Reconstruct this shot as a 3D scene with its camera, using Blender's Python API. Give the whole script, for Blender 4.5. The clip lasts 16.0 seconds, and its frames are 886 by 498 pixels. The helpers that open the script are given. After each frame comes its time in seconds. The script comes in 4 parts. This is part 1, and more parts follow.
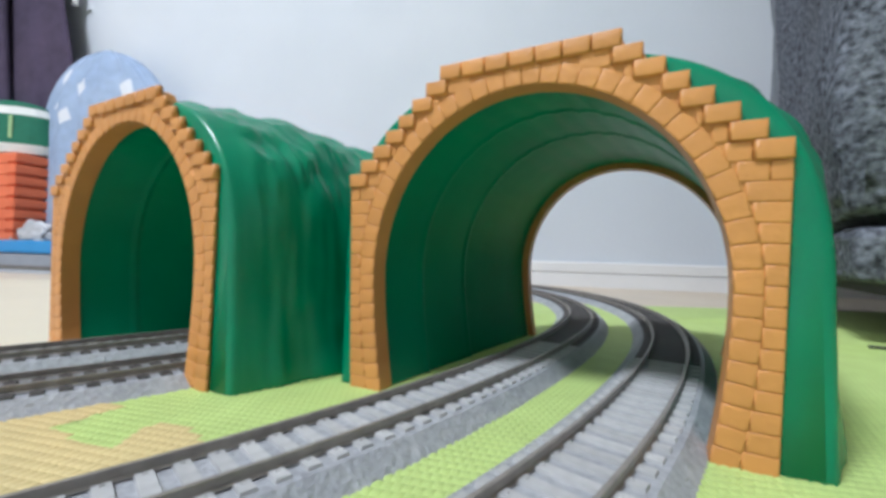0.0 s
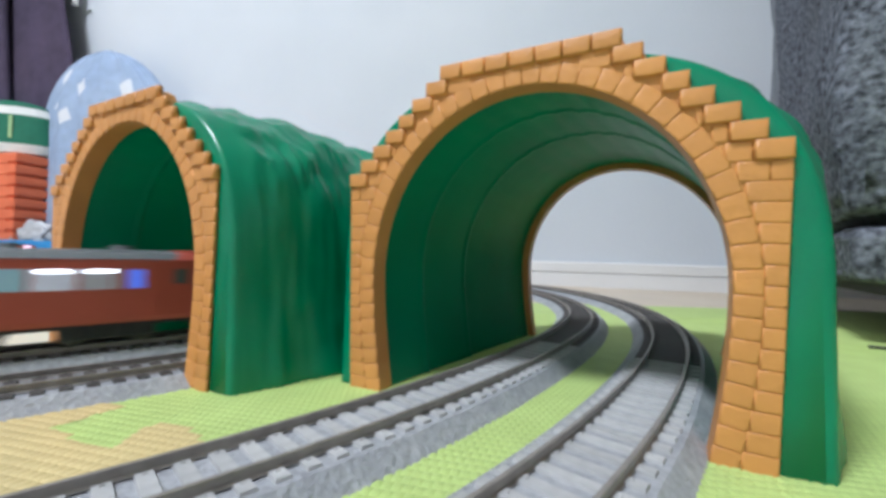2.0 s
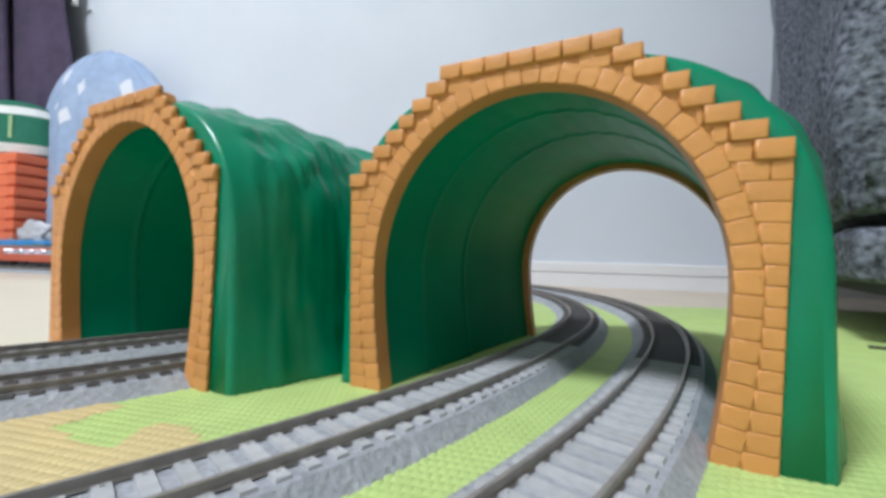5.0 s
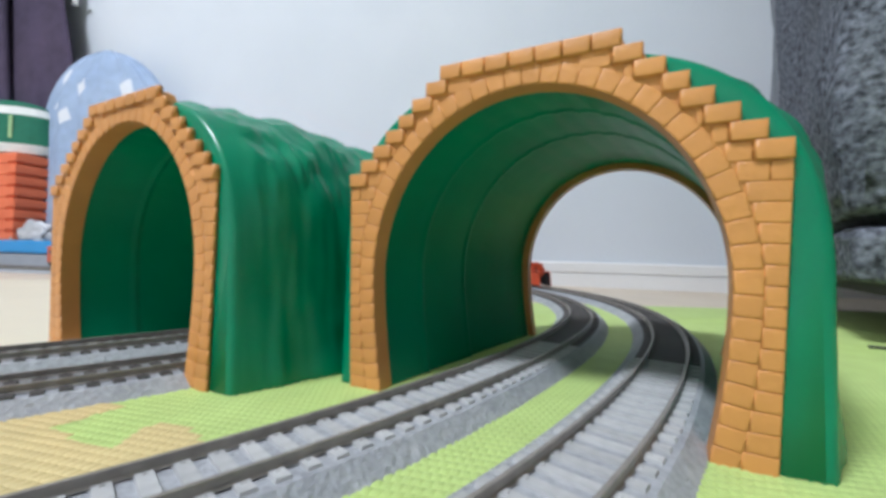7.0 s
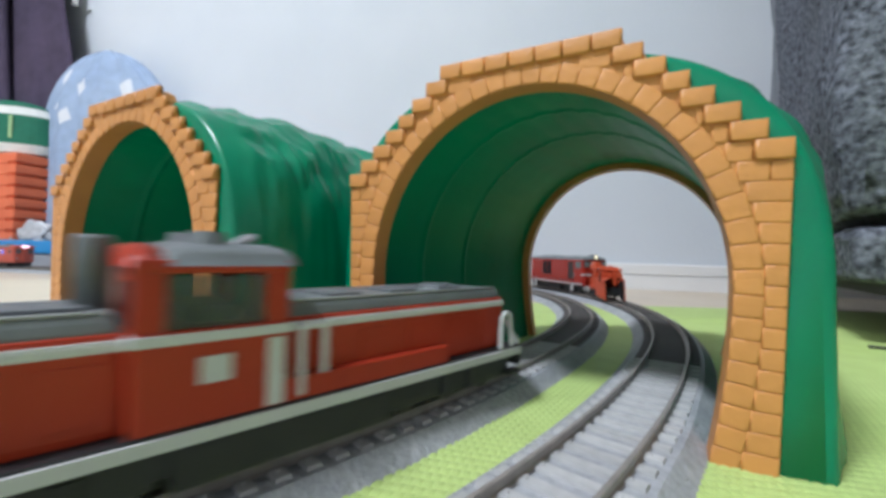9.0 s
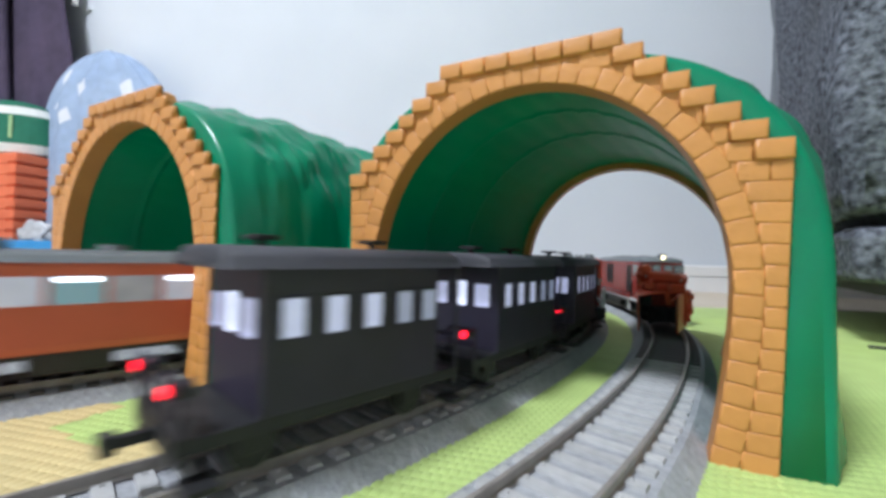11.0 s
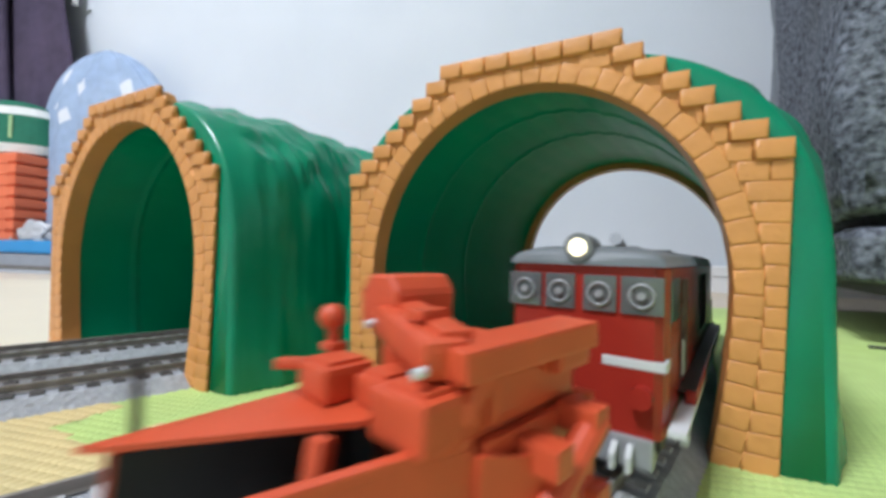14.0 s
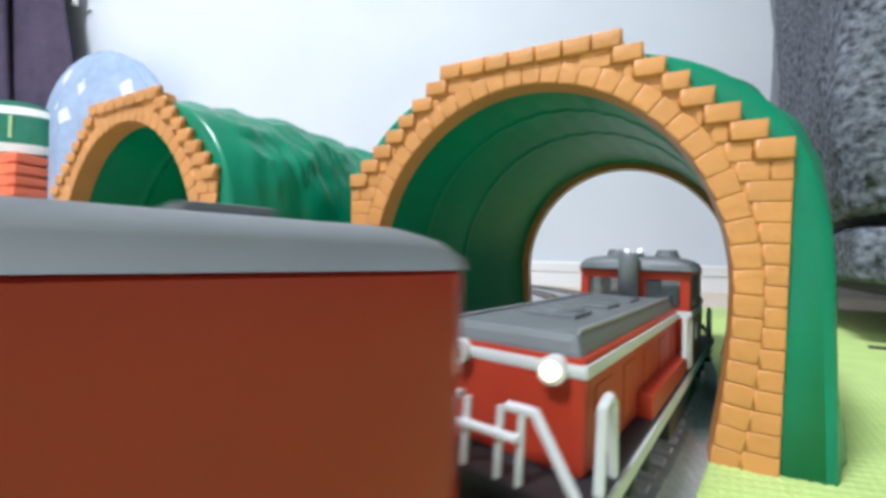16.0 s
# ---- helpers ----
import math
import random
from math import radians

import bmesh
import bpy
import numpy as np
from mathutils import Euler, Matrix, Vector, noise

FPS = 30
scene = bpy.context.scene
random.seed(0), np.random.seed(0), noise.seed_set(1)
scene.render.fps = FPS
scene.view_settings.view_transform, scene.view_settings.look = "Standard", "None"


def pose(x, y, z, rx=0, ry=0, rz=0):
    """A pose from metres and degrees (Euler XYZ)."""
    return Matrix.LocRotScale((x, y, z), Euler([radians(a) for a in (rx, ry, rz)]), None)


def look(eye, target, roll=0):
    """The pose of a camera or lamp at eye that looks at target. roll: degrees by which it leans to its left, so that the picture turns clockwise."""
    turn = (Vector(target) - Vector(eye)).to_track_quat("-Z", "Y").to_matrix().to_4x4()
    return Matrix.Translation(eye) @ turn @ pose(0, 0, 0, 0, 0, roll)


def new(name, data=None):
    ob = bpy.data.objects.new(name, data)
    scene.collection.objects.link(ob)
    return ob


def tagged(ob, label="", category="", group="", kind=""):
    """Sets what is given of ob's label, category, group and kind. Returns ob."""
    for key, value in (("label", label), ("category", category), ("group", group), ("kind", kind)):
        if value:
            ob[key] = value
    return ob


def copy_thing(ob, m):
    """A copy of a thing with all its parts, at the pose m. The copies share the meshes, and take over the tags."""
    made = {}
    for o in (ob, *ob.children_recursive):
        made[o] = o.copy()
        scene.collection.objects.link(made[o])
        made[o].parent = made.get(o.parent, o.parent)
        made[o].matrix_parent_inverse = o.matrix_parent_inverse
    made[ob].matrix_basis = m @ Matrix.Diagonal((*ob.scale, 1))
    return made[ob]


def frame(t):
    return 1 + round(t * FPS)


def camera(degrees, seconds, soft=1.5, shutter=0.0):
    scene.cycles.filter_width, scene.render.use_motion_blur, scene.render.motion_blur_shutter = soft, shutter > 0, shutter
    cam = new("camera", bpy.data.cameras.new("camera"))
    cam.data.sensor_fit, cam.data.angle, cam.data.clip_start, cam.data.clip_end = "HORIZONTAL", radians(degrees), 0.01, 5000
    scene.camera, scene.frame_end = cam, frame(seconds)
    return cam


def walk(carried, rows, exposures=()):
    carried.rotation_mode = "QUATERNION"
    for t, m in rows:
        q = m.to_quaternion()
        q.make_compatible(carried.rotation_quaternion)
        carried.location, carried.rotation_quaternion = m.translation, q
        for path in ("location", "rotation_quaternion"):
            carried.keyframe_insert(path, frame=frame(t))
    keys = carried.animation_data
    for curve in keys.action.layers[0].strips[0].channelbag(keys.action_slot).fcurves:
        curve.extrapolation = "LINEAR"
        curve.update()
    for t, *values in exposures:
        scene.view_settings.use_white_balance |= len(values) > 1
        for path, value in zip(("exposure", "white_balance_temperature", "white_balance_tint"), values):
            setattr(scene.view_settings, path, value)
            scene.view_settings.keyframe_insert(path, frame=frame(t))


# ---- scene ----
cam = camera(94.87, 16.0, soft=3.6, shutter=0.6)
EYE = (0.0, 0.0, 0.0556)
VIEW = look(EYE, (0.0, 1.0, 0.0556 + 0.01525), 1.439)
walk(cam, [(0.0, VIEW), (16.0, VIEW)], exposures=[(0.0, 0.08, 5850, 13), (9.2, 0.08, 5850, 13), (11.3, 0.22, 5850, 13), (13.2, 0.18, 5850, 13), (14.5, 0.20, 5850, 13), (16.0, 0.46, 5850, 13)])

# ---- light ----
world = bpy.data.worlds.new("room_world")
scene.world = world
world.use_nodes = True
world.node_tree.nodes["Background"].inputs[0].default_value = (0.75, 0.85, 1.0, 1)
world.node_tree.nodes["Background"].inputs[1].default_value = 0.05


def area(name, at, aim, size, watts, colour):
    data = bpy.data.lights.new(name, "AREA")
    data.shape, data.size, data.energy, data.color = "DISK", size, watts, colour
    ob = new(name, data)
    ob.matrix_world = look(at, aim)
    return ob


LAMP_AT = (-1.10, -0.75, 2.30)
area("ceiling_lamp_light", LAMP_AT, (-1.10, -0.749, 0.0), 0.55, 67.0, (0.95, 0.98, 1.0))

# ---- materials ----


def material(name, colour, rough=0.6, metal=0.0, grain=0.0, scale=200.0, bump=0.0, bump_scale=None, second=None,
             second_scale=20.0, piece=0.0, emit=None, emit_strength=0.0, coat=0.0, spec=0.5):
    """A surface with two scales of variation, a fine relief and, with piece, a shade of its own for each piece."""
    m = bpy.data.materials.new(name)
    m.use_nodes = True
    nt = m.node_tree
    b = nt.nodes["Principled BSDF"]
    b.inputs["Roughness"].default_value = rough
    b.inputs["Metallic"].default_value = metal
    b.inputs["Coat Weight"].default_value = coat
    b.inputs["Specular IOR Level"].default_value = spec
    co = nt.nodes.new("ShaderNodeTexCoord")
    base = nt.nodes.new("ShaderNodeRGB")
    base.outputs[0].default_value = (*colour, 1)
    out = base.outputs[0]

    def noise_node(sc, detail=4.0):
        n = nt.nodes.new("ShaderNodeTexNoise")
        n.inputs["Scale"].default_value = sc
        n.inputs["Detail"].default_value = detail
        nt.links.new(co.outputs["Object"], n.inputs["Vector"])
        return n

    if second:
        n = noise_node(second_scale)
        r = nt.nodes.new("ShaderNodeValToRGB")
        r.color_ramp.elements[0].position, r.color_ramp.elements[1].position = 0.35, 0.68
        nt.links.new(n.outputs[0], r.inputs[0])
        mix = nt.nodes.new("ShaderNodeMix")
        mix.data_type = "RGBA"
        nt.links.new(r.outputs[0], mix.inputs["Factor"])
        nt.links.new(out, mix.inputs["A"])
        mix.inputs["B"].default_value = (*second, 1)
        out = mix.outputs["Result"]
    value = None
    if grain:
        n = noise_node(scale, 3.0)
        mr = nt.nodes.new("ShaderNodeMapRange")
        mr.inputs["From Min"].default_value, mr.inputs["From Max"].default_value = 0.3, 0.7
        mr.inputs["To Min"].default_value, mr.inputs["To Max"].default_value = 1 - grain, 1 + grain
        nt.links.new(n.outputs[0], mr.inputs[0])
        value = mr.outputs[0]
    if piece:
        info = nt.nodes.new("ShaderNodeObjectInfo")
        mr = nt.nodes.new("ShaderNodeMapRange")
        mr.inputs["To Min"].default_value, mr.inputs["To Max"].default_value = 1 - piece, 1 + piece
        nt.links.new(info.outputs["Random"], mr.inputs[0])
        if value is None:
            value = mr.outputs[0]
        else:
            mul = nt.nodes.new("ShaderNodeMath")
            mul.operation = "MULTIPLY"
            nt.links.new(value, mul.inputs[0])
            nt.links.new(mr.outputs[0], mul.inputs[1])
            value = mul.outputs[0]
    if value is not None:
        hsv = nt.nodes.new("ShaderNodeHueSaturation")
        nt.links.new(value, hsv.inputs["Value"])
        nt.links.new(out, hsv.inputs["Color"])
        out = hsv.outputs[0]
    nt.links.new(out, b.inputs["Base Color"])
    if bump:
        n = noise_node(bump_scale or scale, 5.0)
        bp = nt.nodes.new("ShaderNodeBump")
        bp.inputs["Strength"].default_value = bump
        bp.inputs["Distance"].default_value = 0.002
        nt.links.new(n.outputs[0], bp.inputs["Height"])
        nt.links.new(bp.outputs[0], b.inputs["Normal"])
    if emit:
        b.inputs["Emission Color"].default_value = (*emit, 1)
        b.inputs["Emission Strength"].default_value = emit_strength
    return m


def woven(name, colour, second):
    """Foam of the play mat, with a fine pressed grain."""
    return material(name, colour, rough=0.6, grain=0.06, scale=60, second=second, second_scale=9, bump=0.15, bump_scale=900)


WALLPAPER = material("wallpaper", (0.665, 0.695, 0.73), 0.85, grain=0.02, scale=6, bump=0.25, bump_scale=160, second=(0.63, 0.668, 0.71), second_scale=2.5)
WHITE_TRIM = material("white_trim", (0.80, 0.79, 0.77), 0.45, grain=0.02, scale=8)
CEILING = material("ceiling_paper", (0.82, 0.82, 0.80), 0.9, grain=0.02, scale=10)
FLOORING = material("beige_flooring", (0.62, 0.52, 0.39), 0.5, grain=0.05, scale=14, second=(0.66, 0.57, 0.45), second_scale=5)
CREAM = material("cream_mat", (0.70, 0.62, 0.47), 0.6, grain=0.03, scale=12, bump=0.1, bump_scale=300)
GREEN_MAT = woven("green_mat_foam", (0.47, 0.61, 0.19), (0.50, 0.63, 0.22))
TAN_MAT = woven("tan_mat_foam", (0.66, 0.51, 0.23), (0.63, 0.52, 0.25))
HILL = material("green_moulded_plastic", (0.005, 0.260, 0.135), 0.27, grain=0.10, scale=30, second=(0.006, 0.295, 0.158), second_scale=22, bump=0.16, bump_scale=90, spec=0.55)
# the same green plastic, its colour darkened to paint in the tunnels' inner shade
HILL_SHADED = material("green_plastic_inside_shaded", (0.003, 0.195, 0.104), 0.34, grain=0.10, scale=30, second=(0.004, 0.225, 0.120), second_scale=22, bump=0.2, bump_scale=60, spec=0.30)


def translucent(m, colour, share):
    """Thin plastic that lets some of the light through."""
    nt = m.node_tree
    thin = nt.nodes.new("ShaderNodeBsdfTranslucent")
    thin.inputs[0].default_value = (*colour, 1)
    mix = nt.nodes.new("ShaderNodeMixShader")
    mix.inputs[0].default_value = share
    nt.links.new(nt.nodes["Principled BSDF"].outputs[0], mix.inputs[1])
    nt.links.new(thin.outputs[0], mix.inputs[2])
    nt.links.new(mix.outputs[0], nt.nodes["Material Output"].inputs[0])


translucent(HILL, (0.03, 0.62, 0.34), 0.22)
translucent(HILL_SHADED, (0.03, 0.62, 0.34), 0.20)
BRICK = material("orange_moulded_plastic", (0.66, 0.292, 0.080), 0.42, grain=0.05, scale=60, piece=0.05, bump=0.15, bump_scale=400)
MORTAR = material("orange_plastic_joint", (0.62, 0.272, 0.074), 0.45, grain=0.05, scale=80)
BED = material("grey_roadbed", (0.40, 0.41, 0.425), 0.75, grain=0.14, scale=420, bump=0.6, bump_scale=500, second=(0.335, 0.345, 0.365), second_scale=70)
TIE_GREY = material("grey_sleeper", (0.46, 0.46, 0.45), 0.7, grain=0.10, scale=300, piece=0.10)
TIE_DARK = material("dark_sleeper", (0.075, 0.068, 0.062), 0.7, grain=0.15, scale=300, piece=0.12)
RAIL = material("weathered_rail", (0.29, 0.265, 0.235), 0.45, metal=0.2, grain=0.15, scale=200)
FLEECE = material("grey_fleece", (0.125, 0.135, 0.16), 0.95, grain=0.75, scale=210, bump=1.0, bump_scale=230, second=(0.16, 0.17, 0.195), second_scale=12, spec=0.1)
HEM = material("smooth_grey_hem", (0.20, 0.215, 0.24), 0.85, grain=0.12, scale=60, bump=0.3, bump_scale=120)
SOFA_DARK = material("dark_sofa_base", (0.03, 0.03, 0.032), 0.8, grain=0.1)
RED = material("vermilion_paint", (0.40, 0.042, 0.018), 0.36, grain=0.05, scale=60, spec=0.25)
BOX_RED = material("glossy_vermilion_paint", (0.32, 0.025, 0.015), 0.26, grain=0.05, scale=60, spec=0.32)
# dark grey, paler than the black grilles further back
CAB_GRILLE = material("dark_grey_grille", (0.060, 0.056, 0.052), 0.6, grain=0.3, scale=300, spec=0.2)
ORANGE_RED = material("orange_red_paint", (0.58, 0.080, 0.026), 0.45, grain=0.06, scale=90)
# coach vermilion brightened for the stronger light on the near train
MAROON_LIT = material("vermilion_coach_paint_lit", (0.58, 0.125, 0.062), 0.42, grain=0.05, scale=60)
MAROON = material("vermilion_coach_paint", (0.46, 0.085, 0.052), 0.45, grain=0.05, scale=60)
GREY_ROOF = material("grey_roof_paint", (0.15, 0.165, 0.17), 0.5, grain=0.08, scale=90)
WHITE = material("white_paint", (0.60, 0.61, 0.60), 0.5, grain=0.04, scale=90)
BLACK = material("black_underframe", (0.018, 0.018, 0.020), 0.55, grain=0.2, scale=150)
CABOOSE = material("dark_brown_paint", (0.026, 0.022, 0.040), 0.5, grain=0.15, scale=90)
GLASS = material("dark_glass", (0.10, 0.11, 0.11), 0.12, grain=0.02, scale=60, coat=0.5)
CAB_GLASS = material("tinted_cab_glass", (0.10, 0.12, 0.12), 0.06)
CAB_GLASS.node_tree.nodes["Principled BSDF"].inputs["Alpha"].default_value = 0.38
DARK_BED = material("dark_track_bed", (0.085, 0.082, 0.082), 0.65, grain=0.12, scale=300)
GRILLE = material("black_grille", (0.014, 0.014, 0.016), 0.6, grain=0.3, scale=300, spec=0.15)
WHEEL = material("dark_wheel_steel", (0.055, 0.053, 0.052), 0.5, metal=0.3, grain=0.1)
STEEL = material("grey_steel", (0.35, 0.36, 0.37), 0.4, metal=0.3, grain=0.05)
LIT_BLUE = material("blue_lit_window", (0.10, 0.16, 0.5), 0.3, emit=(0.12, 0.2, 0.95), emit_strength=0.5)
VAN_LIT = material("lavender_lit_window", (0.5, 0.5, 0.62), 0.3, grain=0.12, scale=220, emit=(0.62, 0.64, 0.86), emit_strength=0.42)
VAN_DIM = material("dim_lit_window", (0.4, 0.4, 0.5), 0.3, grain=0.12, scale=220, emit=(0.50, 0.54, 0.78), emit_strength=0.22)
CAR_LIT = material("car_lit_window", (0.46, 0.46, 0.52), 0.25, grain=0.15, scale=120, emit=(0.66, 0.68, 0.80), emit_strength=0.26)
CAR_DIM = material("car_dim_window", (0.34, 0.33, 0.36), 0.25, grain=0.15, scale=120, emit=(0.52, 0.50, 0.55), emit_strength=0.16)
VAN_ROOF = material("dark_grey_roof_paint", (0.045, 0.045, 0.055), 0.6, grain=0.12, scale=90)
TUBE = material("lit_tube", (0.9, 0.9, 0.9), 0.3, emit=(0.92, 0.96, 1.0), emit_strength=3.5)
HEADLIGHT = material("headlight_lens", (0.9, 0.86, 0.7), 0.2, emit=(1.0, 0.86, 0.50), emit_strength=1.8)
PINK_LIGHT = material("pink_sign_light", (0.9, 0.6, 0.7), 0.3, emit=(1.0, 0.70, 0.80), emit_strength=4.0)
TAILLIGHT = material("red_tail_lens", (0.6, 0.02, 0.02), 0.3, emit=(1.0, 0.012, 0.03), emit_strength=3.0)

# ---- mesh helpers ----


def part(name, bm, mat, parent=None, label="", smooth=False, at=None):
    """Links a bmesh as one mesh object, under a thing or a part."""
    me = bpy.data.meshes.new(name)
    bmesh.ops.recalc_face_normals(bm, faces=bm.faces)
    bm.to_mesh(me)
    bm.free()
    me.materials.append(mat)
    if smooth:
        me.shade_smooth()
    ob = new(name, me)
    if parent:
        ob.parent = parent
    if at:
        ob.matrix_basis = at
    if label:
        tagged(ob, label)
    return ob


def empty(name, label, category, group="", kind=""):
    ob = new(name)
    ob.empty_display_size = 0.01
    return tagged(ob, label, category, group, kind)


def add_box(bm, x0, x1, y0, y1, z0, z1, bevel=0.0, taper=0.0):
    """A box, bevelled; taper draws its top in on all sides."""
    vs = [bm.verts.new((x, y, z)) for z, t in ((z0, 0.0), (z1, taper)) for x, y in
          ((x0 + t, y0 + t), (x1 - t, y0 + t), (x1 - t, y1 - t), (x0 + t, y1 - t))]
    fs = [bm.faces.new([vs[i] for i in f]) for f in
          ((3, 2, 1, 0), (4, 5, 6, 7), (0, 1, 5, 4), (1, 2, 6, 5), (2, 3, 7, 6), (3, 0, 4, 7))]
    if bevel:
        es = list({e for f in fs for e in f.edges})
        bmesh.ops.bevel(bm, geom=es, offset=bevel, segments=2, profile=0.7, affect="EDGES")


def box(x0, x1, y0, y1, z0, z1, bevel=0.0, taper=0.0):
    bm = bmesh.new()
    add_box(bm, x0, x1, y0, y1, z0, z1, bevel, taper)
    return bm


def add_cyl(bm, a, b, r0, r1=None, n=14):
    a, b = Vector(a), Vector(b)
    d = b - a
    m = Matrix.Translation((a + b) / 2) @ d.to_track_quat("Z", "Y").to_matrix().to_4x4()
    bmesh.ops.create_cone(bm, cap_ends=True, segments=n, radius1=r0, radius2=r0 if r1 is None else r1, depth=d.length, matrix=m)


def cyl(a, b, r0, r1=None, n=14):
    bm = bmesh.new()
    add_cyl(bm, a, b, r0, r1, n)
    return bm


def add_tube(bm, pts, r, n=6):
    for a, b in zip(pts, pts[1:]):
        add_cyl(bm, a, b, r, None, n)
    for q in pts[1:-1]:
        bmesh.ops.create_icosphere(bm, subdivisions=1, radius=r, matrix=Matrix.Translation(q))


def tube(pts, r, n=6):
    bm = bmesh.new()
    add_tube(bm, pts, r, n)
    return bm


def loft(rings, closed=True, caps=True):
    """Skins rings of equally many points."""
    bm = bmesh.new()
    vs = [[bm.verts.new(q) for q in ring] for ring in rings]
    n = len(vs[0])
    for a, b in zip(vs, vs[1:]):
        for i in range(n if closed else n - 1):
            j = (i + 1) % n
            bm.faces.new((a[i], a[j], b[j], b[i]))
    if caps and closed:
        bm.faces.new(vs[0])
        bm.faces.new(vs[-1])
    return bm


def turned(profile, n=28, sx=1.0, sy=1.0):
    return loft([[(r * sx * math.cos(2 * math.pi * i / n), r * sy * math.sin(2 * math.pi * i / n), z) for i in range(n)] for r, z in profile])


def prism(outline, z0, z1):
    bm = bmesh.new()
    a = [bm.verts.new((x, y, z0)) for x, y in outline]
    b = [bm.verts.new((x, y, z1)) for x, y in outline]
    n = len(a)
    for i in range(n):
        bm.faces.new((a[i], a[(i + 1) % n], b[(i + 1) % n], b[i]))
    for ring in (a, b):
        bmesh.ops.triangulate(bm, faces=[bm.faces.new(ring)])
    return bm


# ---- the room ----
WALL_A, WALL_B = 0.885, -0.27          # the long wall: y = WALL_A + WALL_B * x


WALL_TURN = math.degrees(math.atan(WALL_B))
along = Matrix.Translation((0, WALL_A, 0)) @ pose(0, 0, 0, 0, 0, WALL_TURN)
tagged(part("floor", box(-3.6, 2.2, -2.6, 2.2, -0.05, 0.0), FLOORING), "beige wooden flooring under the play mats", "floor", kind="structure")
tagged(part("wall_north", box(-3.8, 2.4, 0.0, 0.1, 0.0, 2.4), WALLPAPER, at=along), "pale papered wall behind the toy railway", "wall", kind="structure")
for name, dims in (("wall_south", (-3.7, 2.3, -2.7, -2.6, 0, 2.4)), ("wall_west", (-3.7, -3.6, -2.6, 2.2, 0, 2.4)), ("wall_east", (2.2, 2.3, -2.6, 2.2, 0, 2.4))):
    tagged(part(name, box(*dims), WALLPAPER), "pale papered wall of the room", "wall", kind="structure")
tagged(part("ceiling", box(-3.7, 2.3, -2.7, 2.3, 2.4, 2.5), CEILING), "white ceiling of the room", "ceiling", kind="structure")
# skirting board with a groove along it
bm = loft([[(x, y, z) for y, z in ((0, 0), (-0.008, 0), (-0.008, 0.026), (-0.005, 0.0268), (-0.005, 0.0285), (-0.008, 0.0292), (-0.008, 0.0465), (-0.006, 0.049), (0, 0.049))] for x in (-3.6, 2.3)])
tagged(part("baseboard", bm, WHITE_TRIM, at=along @ Matrix.Translation((0, -0.001, 0))), "white grooved skirting board along the wall", "baseboard", kind="structure")
# mats
GREEN_OUTLINE = [(-0.13, 0.505), (-0.155, 0.25), (-0.20, 0.17), (-0.42, -0.06), (-1.2, -0.8), (0.9, -0.8), (0.9, 0.488), (0.25, 0.49)]
green_mat = tagged(part("green_play_mat", prism(GREEN_OUTLINE, 0.0, 0.0006), GREEN_MAT), "lime green play mat with pressed pads", "mat", kind="structure")
tan = [(-0.121, 0.146), (-0.108, 0.141), (-0.110, 0.136), (-0.117, 0.124), (-0.104, 0.1165), (-0.093, 0.111), (-0.087, 0.111),
       (-0.0885, 0.119), (-0.0885, 0.127), (-0.080, 0.1265), (-0.071, 0.121), (-0.062, 0.112), (-0.09, 0.05), (-0.25, -0.1), (-0.45, -0.1), (-0.30, 0.0)]
tan_mat = tagged(part("tan_mat_patch", prism(tan, 0.0002, 0.0009), TAN_MAT), "sandy tan area of the play mat with a jagged edge", "mat", kind="structure")
tagged(part("cream_mat", prism([(-0.16, 0.35), (-0.28, 0.45), (-0.60, 0.66), (-0.67, 0.625), (-1.6, 0.1), (-1.6, -0.7), (-0.9, -0.55), (-0.40, -0.06), (-0.19, 0.16)], 0.0, 0.0012), CREAM), "cream floor mat beside the tracks", "mat", kind="structure")

def inside(poly, x, y):
    hit = np.zeros(x.shape, bool)
    for (ax, ay), (bx, by) in zip(poly, poly[1:] + poly[:1]):
        with np.errstate(divide="ignore", invalid="ignore"):
            hit ^= ((ay > y) != (by > y)) & (x < (bx - ax) * (y - ay) / (by - ay) + ax)
    return hit


